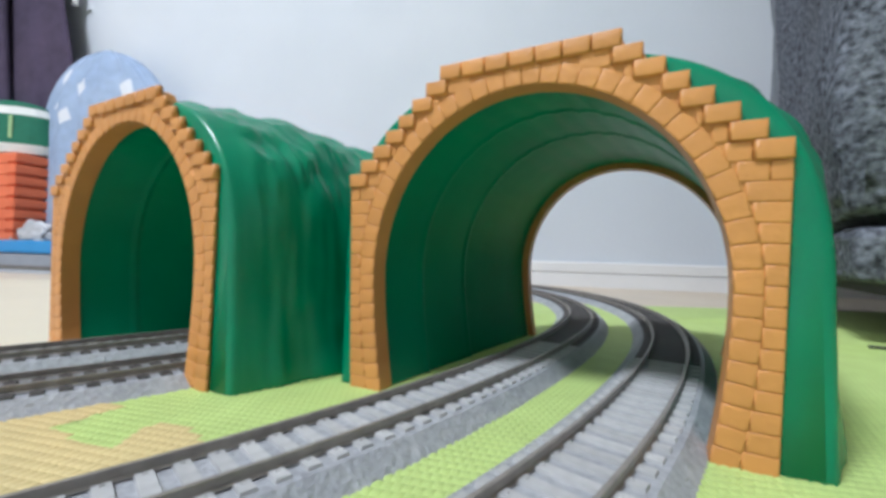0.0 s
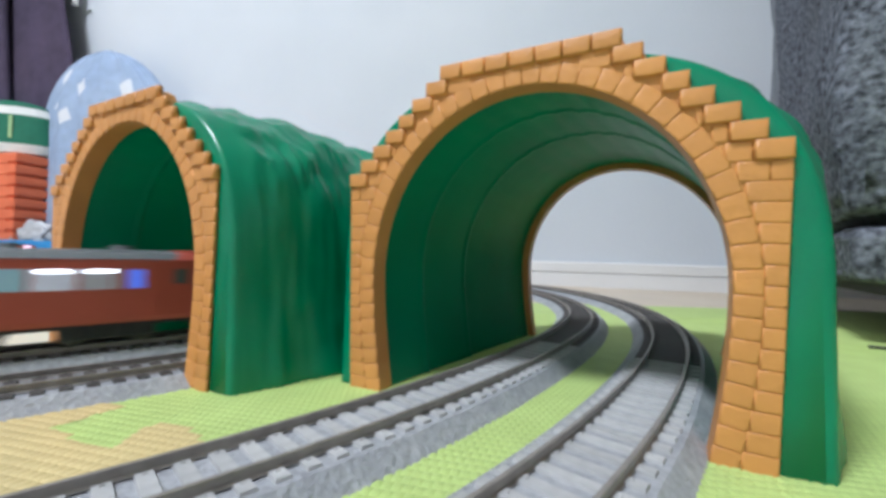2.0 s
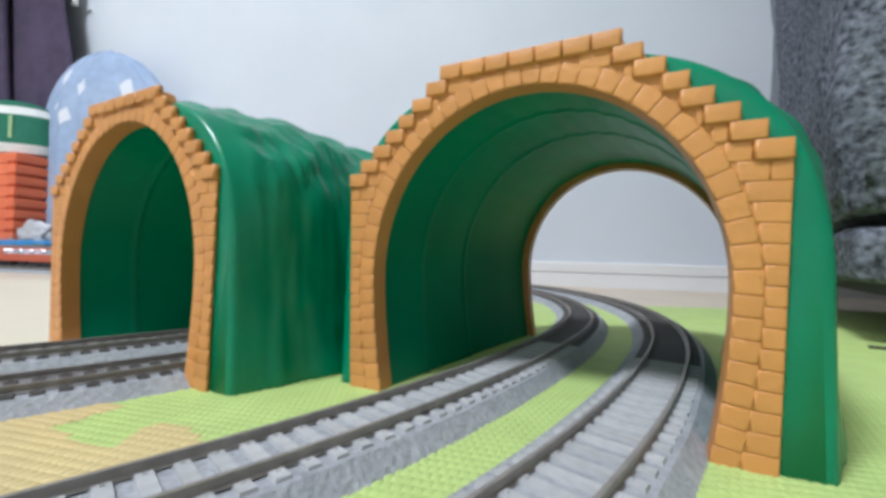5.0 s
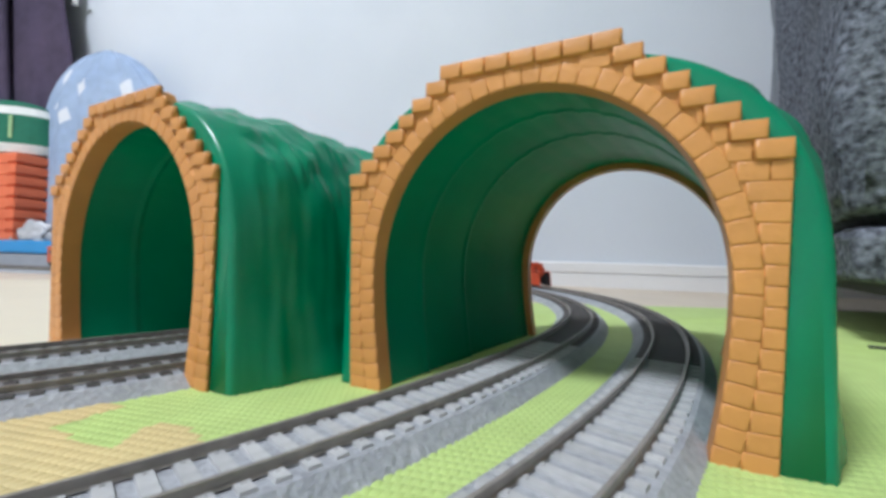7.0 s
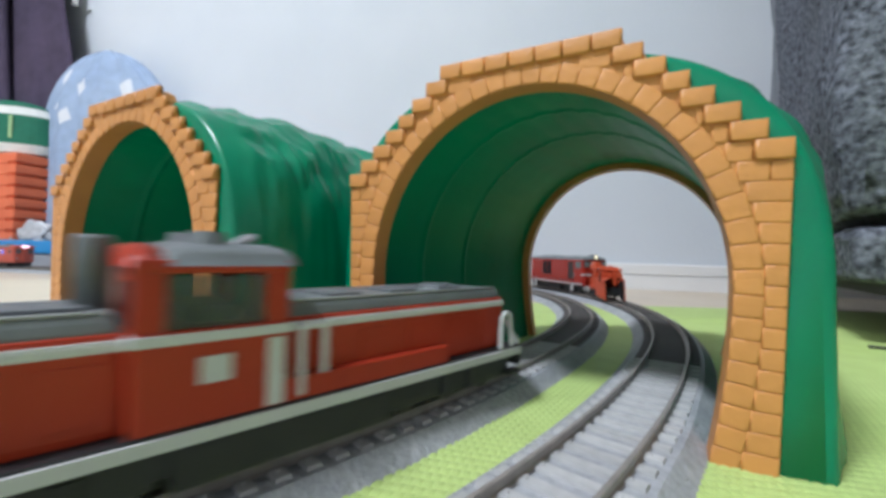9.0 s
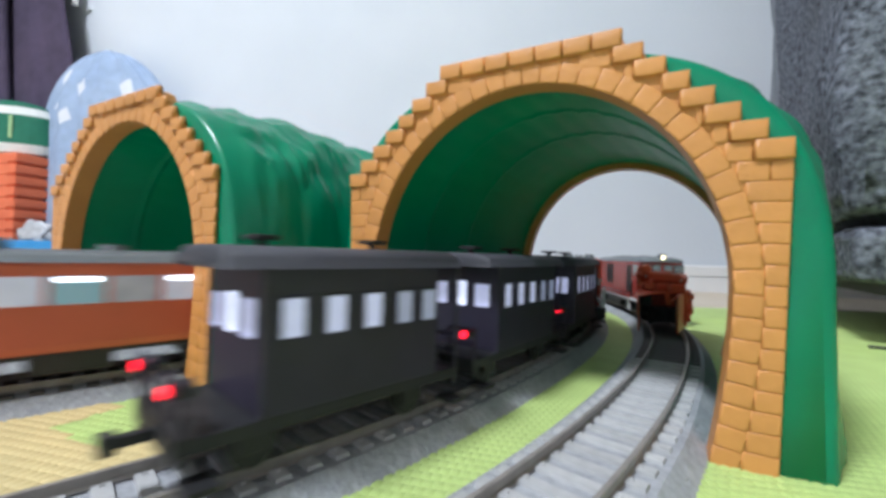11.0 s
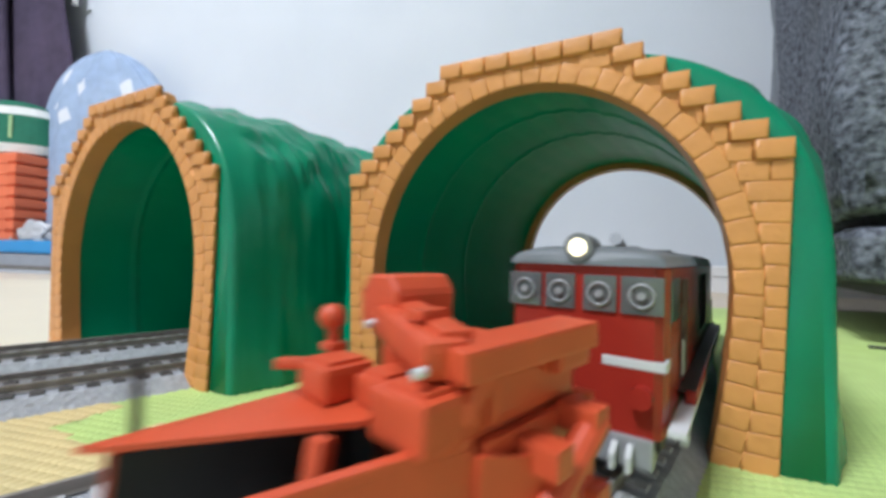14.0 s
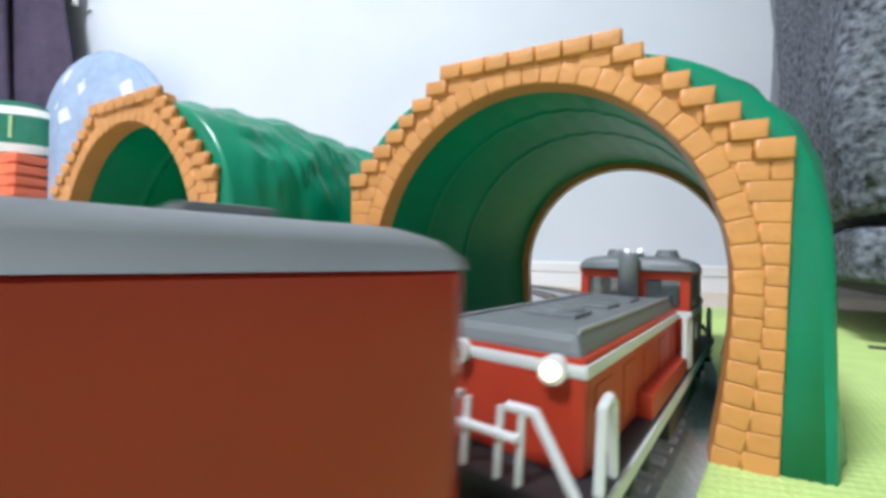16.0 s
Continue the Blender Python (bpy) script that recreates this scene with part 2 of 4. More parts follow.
def mat_pads(name, outline, cut, z, mat, parent, label):
    """Rows of low raised pads pressed into a mat, inside an outline and outside another."""
    wide, deep, turn = 0.0026, 0.0034, radians(-14)
    c, sn = math.cos(turn), math.sin(turn)
    i, j = np.meshgrid(np.arange(-150, 190), np.arange(-60, 160), indexing="ij")
    u, v = ((i + 0.5 * (j % 2)) * wide).ravel(), (j * deep).ravel()
    x, y = u * c - v * sn, u * sn + v * c
    keep = (x > -0.30) & (x < 0.36) & (y > -0.02) & (y < 0.40) & inside(outline, x, y)
    if cut:
        keep &= ~inside(cut, x, y)
    x, y = x[keep], y[keep]
    verts = []
    for half, up in ((0.48, 0.0), (0.36, 0.00030), (0.20, 0.00042)):
        for a, b in ((-1, -1), (1, -1), (1, 1), (-1, 1)):
            verts.append(np.stack([x + half * (wide * a * c - deep * b * sn), y + half * (wide * a * sn + deep * b * c), np.full(x.shape, z + up)], 1))
    verts = np.stack(verts, 1).reshape(-1, 3)
    quads = [(r + q, r + (q + 1) % 4, r + 4 + (q + 1) % 4, r + 4 + q) for r in (0, 4) for q in range(4)] + [(8, 9, 10, 11)]
    faces = (np.arange(len(x))[:, None, None] * 12 + np.array(quads)[None]).reshape(-1, 4)
    me = bpy.data.meshes.new(name)
    me.from_pydata(verts.tolist(), [], faces.tolist())
    me.materials.append(mat)
    me.shade_smooth()
    ob = new(name, me)
    ob.parent = parent
    return tagged(ob, label, kind="stuff")


mat_pads("raised_pads", GREEN_OUTLINE, tan, 0.0006, GREEN_MAT, green_mat, "rows of small raised lime green pads")
mat_pads("raised_pads", tan, None, 0.0009, TAN_MAT, tan_mat, "rows of small raised sandy pads")


# ---- railway lines ----
RAIL_TOP = 0.00906
GAUGE = 0.0165
DS = 0.002


def line(x0, y0, heading, knots, length):
    """A centre line from (s, curvature) knots: arrays x, y, heading by DS."""
    s = np.arange(0, length, DS)
    k = np.interp(s, [q[0] for q in knots], [q[1] for q in knots])
    a = heading + np.concatenate([[0], np.cumsum((k[1:] + k[:-1]) / 2 * DS)])
    mid = (a[1:] + a[:-1]) / 2
    x = x0 + np.concatenate([[0], np.cumsum(np.cos(mid)) * DS])
    y = y0 + np.concatenate([[0], np.cumsum(np.sin(mid)) * DS])
    return x, y, a


E0 = 0.16429
MAIN = line(-0.06152, 0.08115, 0.75369, [(0, 1.51), (E0, 1.077), (2 * E0, 2.445), (3 * E0, 2.318), (0.62, 2.13), (0.625, 4.13), (0.86, 4.13), (0.865, 0.0)], 2.2)
YARD = line(-0.06152 - 0.103 * math.sin(0.75369), 0.08115 + 0.103 * math.cos(0.75369), 0.75369, [(0, 1.5), (0.085, 1.5), (0.09, 3.03), (0.755, 3.03), (0.76, 0.0)], 3.6)


def on(track, s, off, z=0.0):
    """The place and heading s metres along a line, off metres to its right."""
    x, y, a = track
    if s <= 0:
        X, Y, A = x[0] + s * math.cos(a[0]), y[0] + s * math.sin(a[0]), a[0]
    else:
        i = min(s / DS, len(x) - 2)
        j = int(i)
        w = i - j
        X, Y, A = (v[j] * (1 - w) + v[j + 1] * w for v in (x, y, a))
    return Vector((X + off * math.sin(A), Y - off * math.cos(A), z)), A


def sweep(track, off, profile, s0, s1, step=0.008):
    rings = []
    for i in range(int((s1 - s0) / step) + 1):
        s = s0 + i * step
        rings.append([on(track, s, off + u, z)[0] for u, z in profile])
    return loft(rings)


BED_TOP = RAIL_TOP - 0.0034
BED_PROFILE = [(-0.0214, 0.0004), (-0.0158, BED_TOP), (0.0158, BED_TOP), (0.0214, 0.0004)]


def railway(track, off, s0, s1, near0, near1, dark_from, label):
    line_ob = empty("railway_track", label, "railway track", "tracks of the toy railway")
    part("roadbed", sweep(track, off, BED_PROFILE, s0, s1), BED, line_ob, "speckled grey plastic roadbed")
    if dark_from > 0:
        part("dark_bed", sweep(track, off, [(-0.0143, BED_TOP - 0.001), (-0.0143, BED_TOP + 0.0004), (0.0143, BED_TOP + 0.0004), (0.0143, BED_TOP - 0.001)], dark_from, s1), DARK_BED, line_ob, "dark plastic between the rails")
    w = 0.0006
    rail_profile = [(-w * 1.6, BED_TOP + 0.0006), (-w * 0.7, BED_TOP + 0.0012), (-w, RAIL_TOP - 0.0008), (-w, RAIL_TOP), (w, RAIL_TOP), (w, RAIL_TOP - 0.0008), (w * 0.7, BED_TOP + 0.0012), (w * 1.6, BED_TOP + 0.0006)]
    for side in (-1, 1):
        part("rail", sweep(track, off + side * (GAUGE / 2 + w), rail_profile, s0, s1), RAIL, line_ob)
    tie = {}
    for mat in (TIE_GREY, TIE_DARK):
        me = bpy.data.meshes.new("sleeper")
        bm = box(-0.0020, 0.0020, -0.0142, 0.0142, -0.0004, 0.0009, 0, 0.0003)
        for side in (-1, 1):
            for d in (-1, 1):
                y = side * (GAUGE / 2 + w) + d * 0.0019
                add_box(bm, -0.0006, 0.0006, y - 0.0004, y + 0.0004, 0.0008, 0.0013, 0, 0.0002)
        bm.to_mesh(me)
        bm.free()
        me.materials.append(mat)
        tie[mat] = me
    rest = bmesh.new()
    s = s0 + 0.004
    while s < s1:
        q, a = on(track, s, off, BED_TOP)
        if near0 < s < near1:
            ob = new("sleeper", tie[TIE_DARK if s > dark_from else TIE_GREY])
            ob.parent = line_ob
            ob.matrix_basis = Matrix.Translation(q) @ Matrix.Rotation(a, 4, "Z")
        else:
            n = len(rest.verts)
            add_box(rest, -0.0016, 0.0016, -0.0142, 0.0142, -0.0004, 0.0010)
            rest.verts.ensure_lookup_table()
            bmesh.ops.transform(rest, matrix=Matrix.Translation(q) @ Matrix.Rotation(a, 4, "Z"), verts=rest.verts[n:])
        s += 0.0072
    ob = part("sleepers", rest, TIE_DARK, line_ob)
    tagged(ob, kind="stuff")
    return line_ob


D_C = 0.0583
railway(MAIN, 0.0, -0.9, 1.55, -0.14, 0.80, 0.205, "single toy railway track on grey roadbed through the tunnel")
railway(MAIN, D_C, -0.9, 1.55, -0.14, 0.80, 0.195, "outer toy railway track curving out of the tunnel")
railway(YARD, 0.0, -1.2, 3.3, -0.16, 0.10, -9, "toy railway track with dark sleepers into the smaller looking tunnel")
railway(YARD, -0.06, -1.2, 3.3, -0.16, 0.10, -9, "far toy railway track with dark sleepers beside the cream mat")

# ---- tunnels ----
ARCH_Z, ARCH_A, ARCH_B, FOOT_A = 0.048, 0.0599, 0.066, 0.0548
STEP_X, STEP_Z0, COURSE = 0.0060, 0.0883, 0.00552
TOP_Z, TOP_X = 0.126, 0.0312


def arch(u):
    """The inner edge of the arch: u runs from -1 (left foot) over 0 (crown) to 1 (right foot)."""
    side, v = (1 if u >= 0 else -1), abs(u)
    if v < 0.66:
        t = v / 0.66 * math.pi / 2
        return side * ARCH_A * math.sin(t), ARCH_Z + ARCH_B * math.cos(t)
    t = (v - 0.66) / 0.34
    return side * (ARCH_A - (ARCH_A - FOOT_A) * t ** 1.7), ARCH_Z * (1 - t)


def arch_half(z):
    if z >= ARCH_Z + ARCH_B:
        return 0.0
    if z > ARCH_Z:
        return ARCH_A * math.sqrt(1 - ((z - ARCH_Z) / ARCH_B) ** 2)
    return ARCH_A - (ARCH_A - FOOT_A) * (1 - z / ARCH_Z) ** 1.7


def outer_half(z):
    """The stepped outer edge of the portal."""
    if z < STEP_Z0:
        return 0.0702 + 0.0025 * z / STEP_Z0
    return 0.0731 - STEP_X * math.ceil((z - STEP_Z0) / 0.00539)


RING = 0.0068
PLATE = 0.008       # depth of the portal plate


def brick_mesh(corners, proud, back=0.0):
    """A moulded brick with a rounded face; corners in the plane of the portal, going round."""
    cx, cz = sum(c[0] for c in corners) / 4, sum(c[1] for c in corners) / 4

    def ring(shrink, depth):
        out = []
        for x, z in corners:
            d = math.hypot(x - cx, z - cz)
            k = max(0.2, 1 - shrink / d)
            out.append((cx + (x - cx) * k, depth, cz + (z - cz) * k))
        return out
    rings = [ring(0.00002, back), ring(0.00010, -proud * 0.35), ring(0.00032, -proud * 0.78), ring(0.0007, -proud * 0.96), ring(0.0012, -proud)]
    bm = loft(rings)
    me = bpy.data.meshes.new("brick")
    bmesh.ops.recalc_face_normals(bm, faces=bm.faces)
    bm.to_mesh(me)
    bm.free()
    me.materials.append(BRICK)
    me.shade_smooth()
    return me


def portal(parent, at, flip=False):
    n = 72
    inner = [arch(-1 + 2 * i / n) for i in range(n + 1)]
    outline = []
    for side in (-1, 1):
        edge = [(side * 0.0695, 0.0), (side * 0.0722, STEP_Z0 - 0.0006)]
        for i in range(7):
            edge.append((side * (0.0731 - STEP_X * (i + 1) - 0.0004), STEP_Z0 - 0.0006 + 0.00539 * i))
            edge.append((side * (0.0731 - STEP_X * (i + 1) - 0.0004), STEP_Z0 - 0.0006 + 0.00539 * (i + 1)))
        outline.append(edge)
    # plate between the arch and the stepped edge: quads from each arch point out to the edge
    bm = bmesh.new()

    def outer_at(x, z, k):
        t = abs(k)
        # a point of the outer edge for a point of the arch
        pts = outline[0] if k < 0 else outline[1]
        total = [0.0]
        for a, b in zip(pts, pts[1:]):
            total.append(total[-1] + math.hypot(b[0] - a[0], b[1] - a[1]))
        want = (1 - t) / 1.0 * (total[-1] + TOP_X)
        if want >= total[-1]:
            d = want - total[-1]
            return (pts[-1][0] - math.copysign(min(d, TOP_X), pts[-1][0]), pts[-1][1])
        for i in range(len(pts) - 1):
            if total[i + 1] >= want:
                w = (want - total[i]) / max(1e-9, total[i + 1] - total[i])
                return (pts[i][0] + (pts[i + 1][0] - pts[i][0]) * w, pts[i][1] + (pts[i + 1][1] - pts[i][1]) * w)
        return pts[-1]

    rows = []
    for i, (x, z) in enumerate(inner):
        k = -1 + 2 * i / n
        ox, oz = outer_at(x, z, k if k else 1e-6)
        rows.append([(x, 0.0, z), (ox, 0.0, oz), (ox, PLATE * 0.75, oz), (x, PLATE, z)])
    face = part("brick_arch", loft(rows), MORTAR, parent, "moulded orange brick front of the tunnel mouth", at=at)

    def brick(corners, proud):
        ob = new("brick", brick_mesh(corners, proud, 0.0006))
        ob.parent = face

    # ring stones
    count = 48
    for i in range(count):
        u0, u1 = -1 + 2 * i / count, -1 + 2 * (i + 1) / count
        quad = []
        for u, r in ((u0, 0.0), (u1, 0.0), (u1, RING), (u0, RING)):
            x, z = arch(u)
            xa, za = arch(max(-1, u - 0.01))
            xb, zb = arch(min(1, u + 0.01))
            d = math.hypot(xb - xa, zb - za)
            quad.append((x - (zb - za) / d * r, max(0.0, z + (xb - xa) / d * r)))
        brick(quad, 0.0006)
    # courses beside the ring
    z, row = 0.0, 0
    rng = random.Random(7)
    while z < TOP_Z - 0.0075:
        h = COURSE if z < STEP_Z0 - 0.003 else 0.00539
        z1 = min(z + h, TOP_Z)
        zm = (z + z1) / 2
        half = arch_half(zm)
        ring_add = RING * (1.0 if zm < ARCH_Z else 1.0 / max(0.35, half / ARCH_A))
        lo = half + ring_add if half > 0 else 0.0
        if zm > ARCH_Z + ARCH_B:
            k = (zm - ARCH_Z) / (ARCH_B + RING)
            lo = (ARCH_A + RING) * math.sqrt(max(0.0, 1 - k * k)) if k < 1 else 0.0
        hi = outer_half(zm)
        stepped = z >= STEP_Z0 - 0.0056
        for side in (-1, 1):
            width = hi - lo
            if width < 0.002:
                continue
            if stepped:
                cuts = [lo, max(lo, hi - 0.0088), hi]
                if cuts[1] - cuts[0] > 0.012:
                    cuts.insert(1, cuts[0] + (cuts[1] - cuts[0]) * rng.uniform(0.4, 0.6))
            else:
                cuts = [lo, hi] if width < 0.0105 else [lo, lo + width * (0.42 if row % 2 else 0.60), hi]
            cuts = [c for i, c in enumerate(cuts) if i == 0 or c - cuts[i - 1] > 0.0012]
            for j, (a, b) in enumerate(zip(cuts, cuts[1:])):
                last = stepped and j == len(cuts) - 2
                brick([(side * a, z), (side * b, z), (side * b, z1), (side * a, z1)], 0.0018 if last else 0.0006)
        z, row = z1, row + 1
    # coping blocks along the top
    xs = np.linspace(-TOP_X, TOP_X, 8)
    for a, b in zip(xs, xs[1:]):
        brick([(a, TOP_Z - 0.0056), (b, TOP_Z - 0.0056), (b, TOP_Z), (a, TOP_Z)], 0.0020)


DEPTH, SKEW = 0.157, 0.0222


def hill_profile(k, w, h, flare=0.0, n=2.7):
    """A point on the outside of the hill: k from -1 to 1."""
    if abs(k) > 0.72:
        t = (abs(k) - 0.72) / 0.28
        return math.copysign(w + (0.001 + flare) * t, k), 0.042 * (1 - t)
    t = k / 0.72 * math.pi / 2
    c, s = math.cos(t), math.sin(t)
    return math.copysign(w * abs(s) ** (2 / n), s), 0.042 + (h - 0.042) * abs(c) ** (2 / n)


def tunnel(label):
    t = empty("toy_tunnel", label, "toy tunnel", "toy tunnels over the tracks")
    portal(t, pose(0, 0, 0))
    portal(t, pose(SKEW, DEPTH, 0, 0, 0, 180))
    rings = []
    m, n = 110, 120
    # rounded lips at both mouths, then the moulded hillside
    lips = [(0.0012, 0.0034), (0.0014, 0.0020), (0.0020, 0.0009), (0.0030, 0.0003)]
    stations = lips + [(0.0042 + (DEPTH - 0.0084) * i / m, 0.0) for i in range(m + 1)] + [(DEPTH - y, d) for y, d in reversed(lips)]
    for y, inset in stations:
        v = min(1.0, max(0.0, (y - 0.0042) / (DEPTH - 0.0084)))
        ring = []
        swell = math.sin(math.pi * v)
        w = 0.0822 + 0.0030 * swell ** 0.8 - inset
        h = float(np.interp(v, (0, 0.05, 0.16, 0.36, 0.47, 0.60, 0.78, 0.86, 0.89, 0.93, 1), (0.1225, 0.1245, 0.1262, 0.1268, 0.1242, 0.1232, 0.1236, 0.1222, 0.1204, 0.1222, 0.1215))) - inset
        calm = min(1.0, v * 11, (1 - v) * 11)
        for j in range(n + 1):
            k = -1 + 2 * j / n
            x, z = hill_profile(k, w if k > 0 else w - 0.0055, h, 0.006 * swell)
            broad = noise.noise(Vector((k * 4, v * 3.5, 3.0))) * 0.0028 + noise.noise(Vector((k * 3.0, v * 9, 9.0))) * 0.0020
            shoulder = math.exp(-((abs(k) - 0.44) / 0.16) ** 2)
            creases = abs(noise.noise(Vector((k * 10, v * 30, 5.0)))) * 0.0034 * shoulder + noise.noise(Vector((k * 6, v * 34, 1.0))) * 0.0008
            lumps = noise.noise(Vector((k * 13, v * 12, 2.0))) * 0.0022 * (1.0 if abs(k) < 0.5 else 0.45)
            d = (broad + creases + lumps) * calm
            q = Vector((x, 0, z - 0.05))
            q.normalize()
            ring.append((x + q.x * d + SKEW * v, y, max(0.0, z + q.z * d * (1 if z > 0.004 else 0))))
        # the inside widens in two steps, with a raised edge at each
        wide = 1.022 if v < 0.20 else 1.034 if v < 0.455 else 1.062
        if 0.445 < v < 0.456 or 0.19 < v < 0.20:
            wide -= 0.010
        for j in range(n + 1):
            u = 1 - 2 * j / n
            x, z = arch(u)
            rib = 0.0006 * math.cos(u * 46) ** 8 * (1 if abs(u) < 0.42 else 0) * calm
            ripple = noise.noise(Vector((u * 5, v * 5, 7.0))) * 0.004
            ring.append((x * (wide + ripple) + SKEW * v, y, z * (1.0 + (wide - 1) * 0.55) - rib))
        rings.append(ring)
    bm = loft(rings)
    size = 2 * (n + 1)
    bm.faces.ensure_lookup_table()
    # the inner faces take the shade-darkened green
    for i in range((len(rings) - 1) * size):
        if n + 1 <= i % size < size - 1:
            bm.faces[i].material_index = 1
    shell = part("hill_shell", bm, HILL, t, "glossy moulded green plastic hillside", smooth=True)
    shell.data.materials.append(HILL_SHADED)
    return t


t_right = tunnel("green plastic toy tunnel with orange brick mouth over two tracks")
t_right.matrix_basis = pose(0.02546, 0.13754, 0, 0, 0, -27.26)
t_left = copy_thing(t_right, pose(-0.15125, 0.18997, 0, 0, 0, -28.03))
tagged(t_left, "green plastic toy tunnel with orange brick mouth beside the cream mat")

# ---- sofa ----
sofa = empty("sofa", "dark grey fleece covered sofa standing on low feet", "sofa")
sofa.matrix_basis = Matrix.Translation((0.268, 0.272, 0)) @ pose(0, 0, 0, 0, 0, -33.2)


def fleece_block(x0, x1, y0, y1, z0, z1, r, seed, cells=0.012):
    """A soft block with rounded edges and an uneven nap."""
    bm = bmesh.new()
    add_box(bm, x0, x1, y0, y1, z0, z1)
    bmesh.ops.bevel(bm, geom=list(bm.edges), offset=r, segments=4, profile=0.5, affect="EDGES")
    bmesh.ops.triangulate(bm, faces=bm.faces)
    for _ in range(7):
        long = [e for e in bm.edges if e.calc_length() > cells * 1.6 and min(v.co.x for v in e.verts) < x0 + 0.35 and min(v.co.z for v in e.verts) < z0 + 0.5]
        if not long:
            break
        bmesh.ops.subdivide_edges(bm, edges=long, cuts=1)
        bmesh.ops.triangulate(bm, faces=[f for f in bm.faces if len(f.verts) > 3])
    bm.normal_update()
    for v in bm.verts:
        d = noise.noise(v.co * 9 + Vector((seed, 0, 0))) * 0.010 + noise.noise(v.co * 60) * 0.0022 + noise.noise(v.co * 160) * 0.0012
        v.co += v.normal * d
    return bm


part("cushion", fleece_block(0.0, 1.1, 0.0, 0.372, 0.087, 0.95, 0.010, 1.0), FLEECE, sofa, "dark grey fleece side of the sofa", smooth=True)
part("base", fleece_block(0.004, 1.1, 0.004, 0.36, 0.040, 0.083, 0.010, 4.0), FLEECE, sofa, "grey fleece covered base rail", smooth=True)
part("hem", fleece_block(-0.0035, 0.006, 0.344, 0.380, 0.10, 0.94, 0.003, 7.0), HEM, sofa, "smooth grey hem along the cover's edge", smooth=True)
part("underside", box(0.03, 1.08, 0.03, 0.34, 0.034, 0.046), SOFA_DARK, sofa, "dark cloth underside")
for x in (0.12, 1.0):
    for y in (0.06, 0.30):
        part("foot", cyl((x, y, 0), (x, y, 0.036), 0.014, 0.018), SOFA_DARK, sofa)

# ---- rolling stock: x forward, y left, z up from the rail tops ----


def bogie(parent, x, wheelbase=0.026, axles=2):
    b = part("bogie", box(x - wheelbase * 0.72, x + wheelbase * 0.72, -0.0142, 0.0142, 0.0030, 0.0098, 0.0012), BLACK, parent, "black bogie frame")
    for i in range(axles):
        wx = x - wheelbase / 2 + wheelbase * i / max(1, axles - 1)
        for side in (-1, 1):
            part("wheel", cyl((wx, side * 0.0082, 0.0052), (wx, side * 0.0106, 0.0052), 0.0052, None, 18), WHEEL, b, "dark steel wheel")
    for side in (-1, 1):
        for dx in (-0.006, 0.006):
            part("spring", cyl((x + dx, side * 0.0146, 0.004), (x + dx, side * 0.0146, 0.0095), 0.0016, None, 8), BLACK, b)
    return b


def coupler(parent, x, direction):
    bm = box(min(x, x + direction * 0.007), max(x, x + direction * 0.007), -0.0012, 0.0012, 0.0078, 0.0100, 0.0004)
    add_box(bm, *sorted((x + direction * 0.0055, x + direction * 0.0085)), -0.0022, 0.0022, 0.0070, 0.0108, 0.0005)
    part("coupler", bm, BLACK, parent)


def windows(parent, xs, w, y, z0, z1, mats, frame_mat=None):
    for i, x in enumerate(xs):
        for side in (-1, 1):
            mat = mats[i % len(mats)]
            p = part("window", box(x - w / 2, x + w / 2, *sorted((side * (y - 0.0006), side * (y + 0.0002))), z0, z1, 0.0003), mat, parent)
            if frame_mat:
                fr = tube([(x - w / 2, side * (y + 0.0002), z0), (x + w / 2, side * (y + 0.0002), z0), (x + w / 2, side * (y + 0.0002), z1), (x - w / 2, side * (y + 0.0002), z1), (x - w / 2, side * (y + 0.0002), z0)], 0.00035, 5)
                part("window_frame", fr, frame_mat, p)


def roof_profile(w, z_edge, z_top, n=10, drop=0.0):
    pts = [(-w, z_edge - drop)]
    for i in range(n + 1):
        t = math.pi * (1 - i / n)
        c, s = math.cos(t), math.sin(t)
        pts.append((math.copysign(abs(c) ** 0.6, c) * w, z_edge + (z_top - z_edge) * s ** 0.65))
    pts.append((w, z_edge - drop))
    return pts


def vault(x0, x1, w, z_edge, z_top, round_ends=0.004):
    rings = []
    for x, k in ((x0, 0.55), (x0 + round_ends * 0.4, 0.86), (x0 + round_ends, 1.0), (x1 - round_ends, 1.0), (x1 - round_ends * 0.4, 0.86), (x1, 0.55)):
        rings.append([(x, y * (0.9 + 0.1 * k), z_edge + (z - z_edge) * k) for y, z in roof_profile(w, z_edge, z_top)])
    return loft(rings)


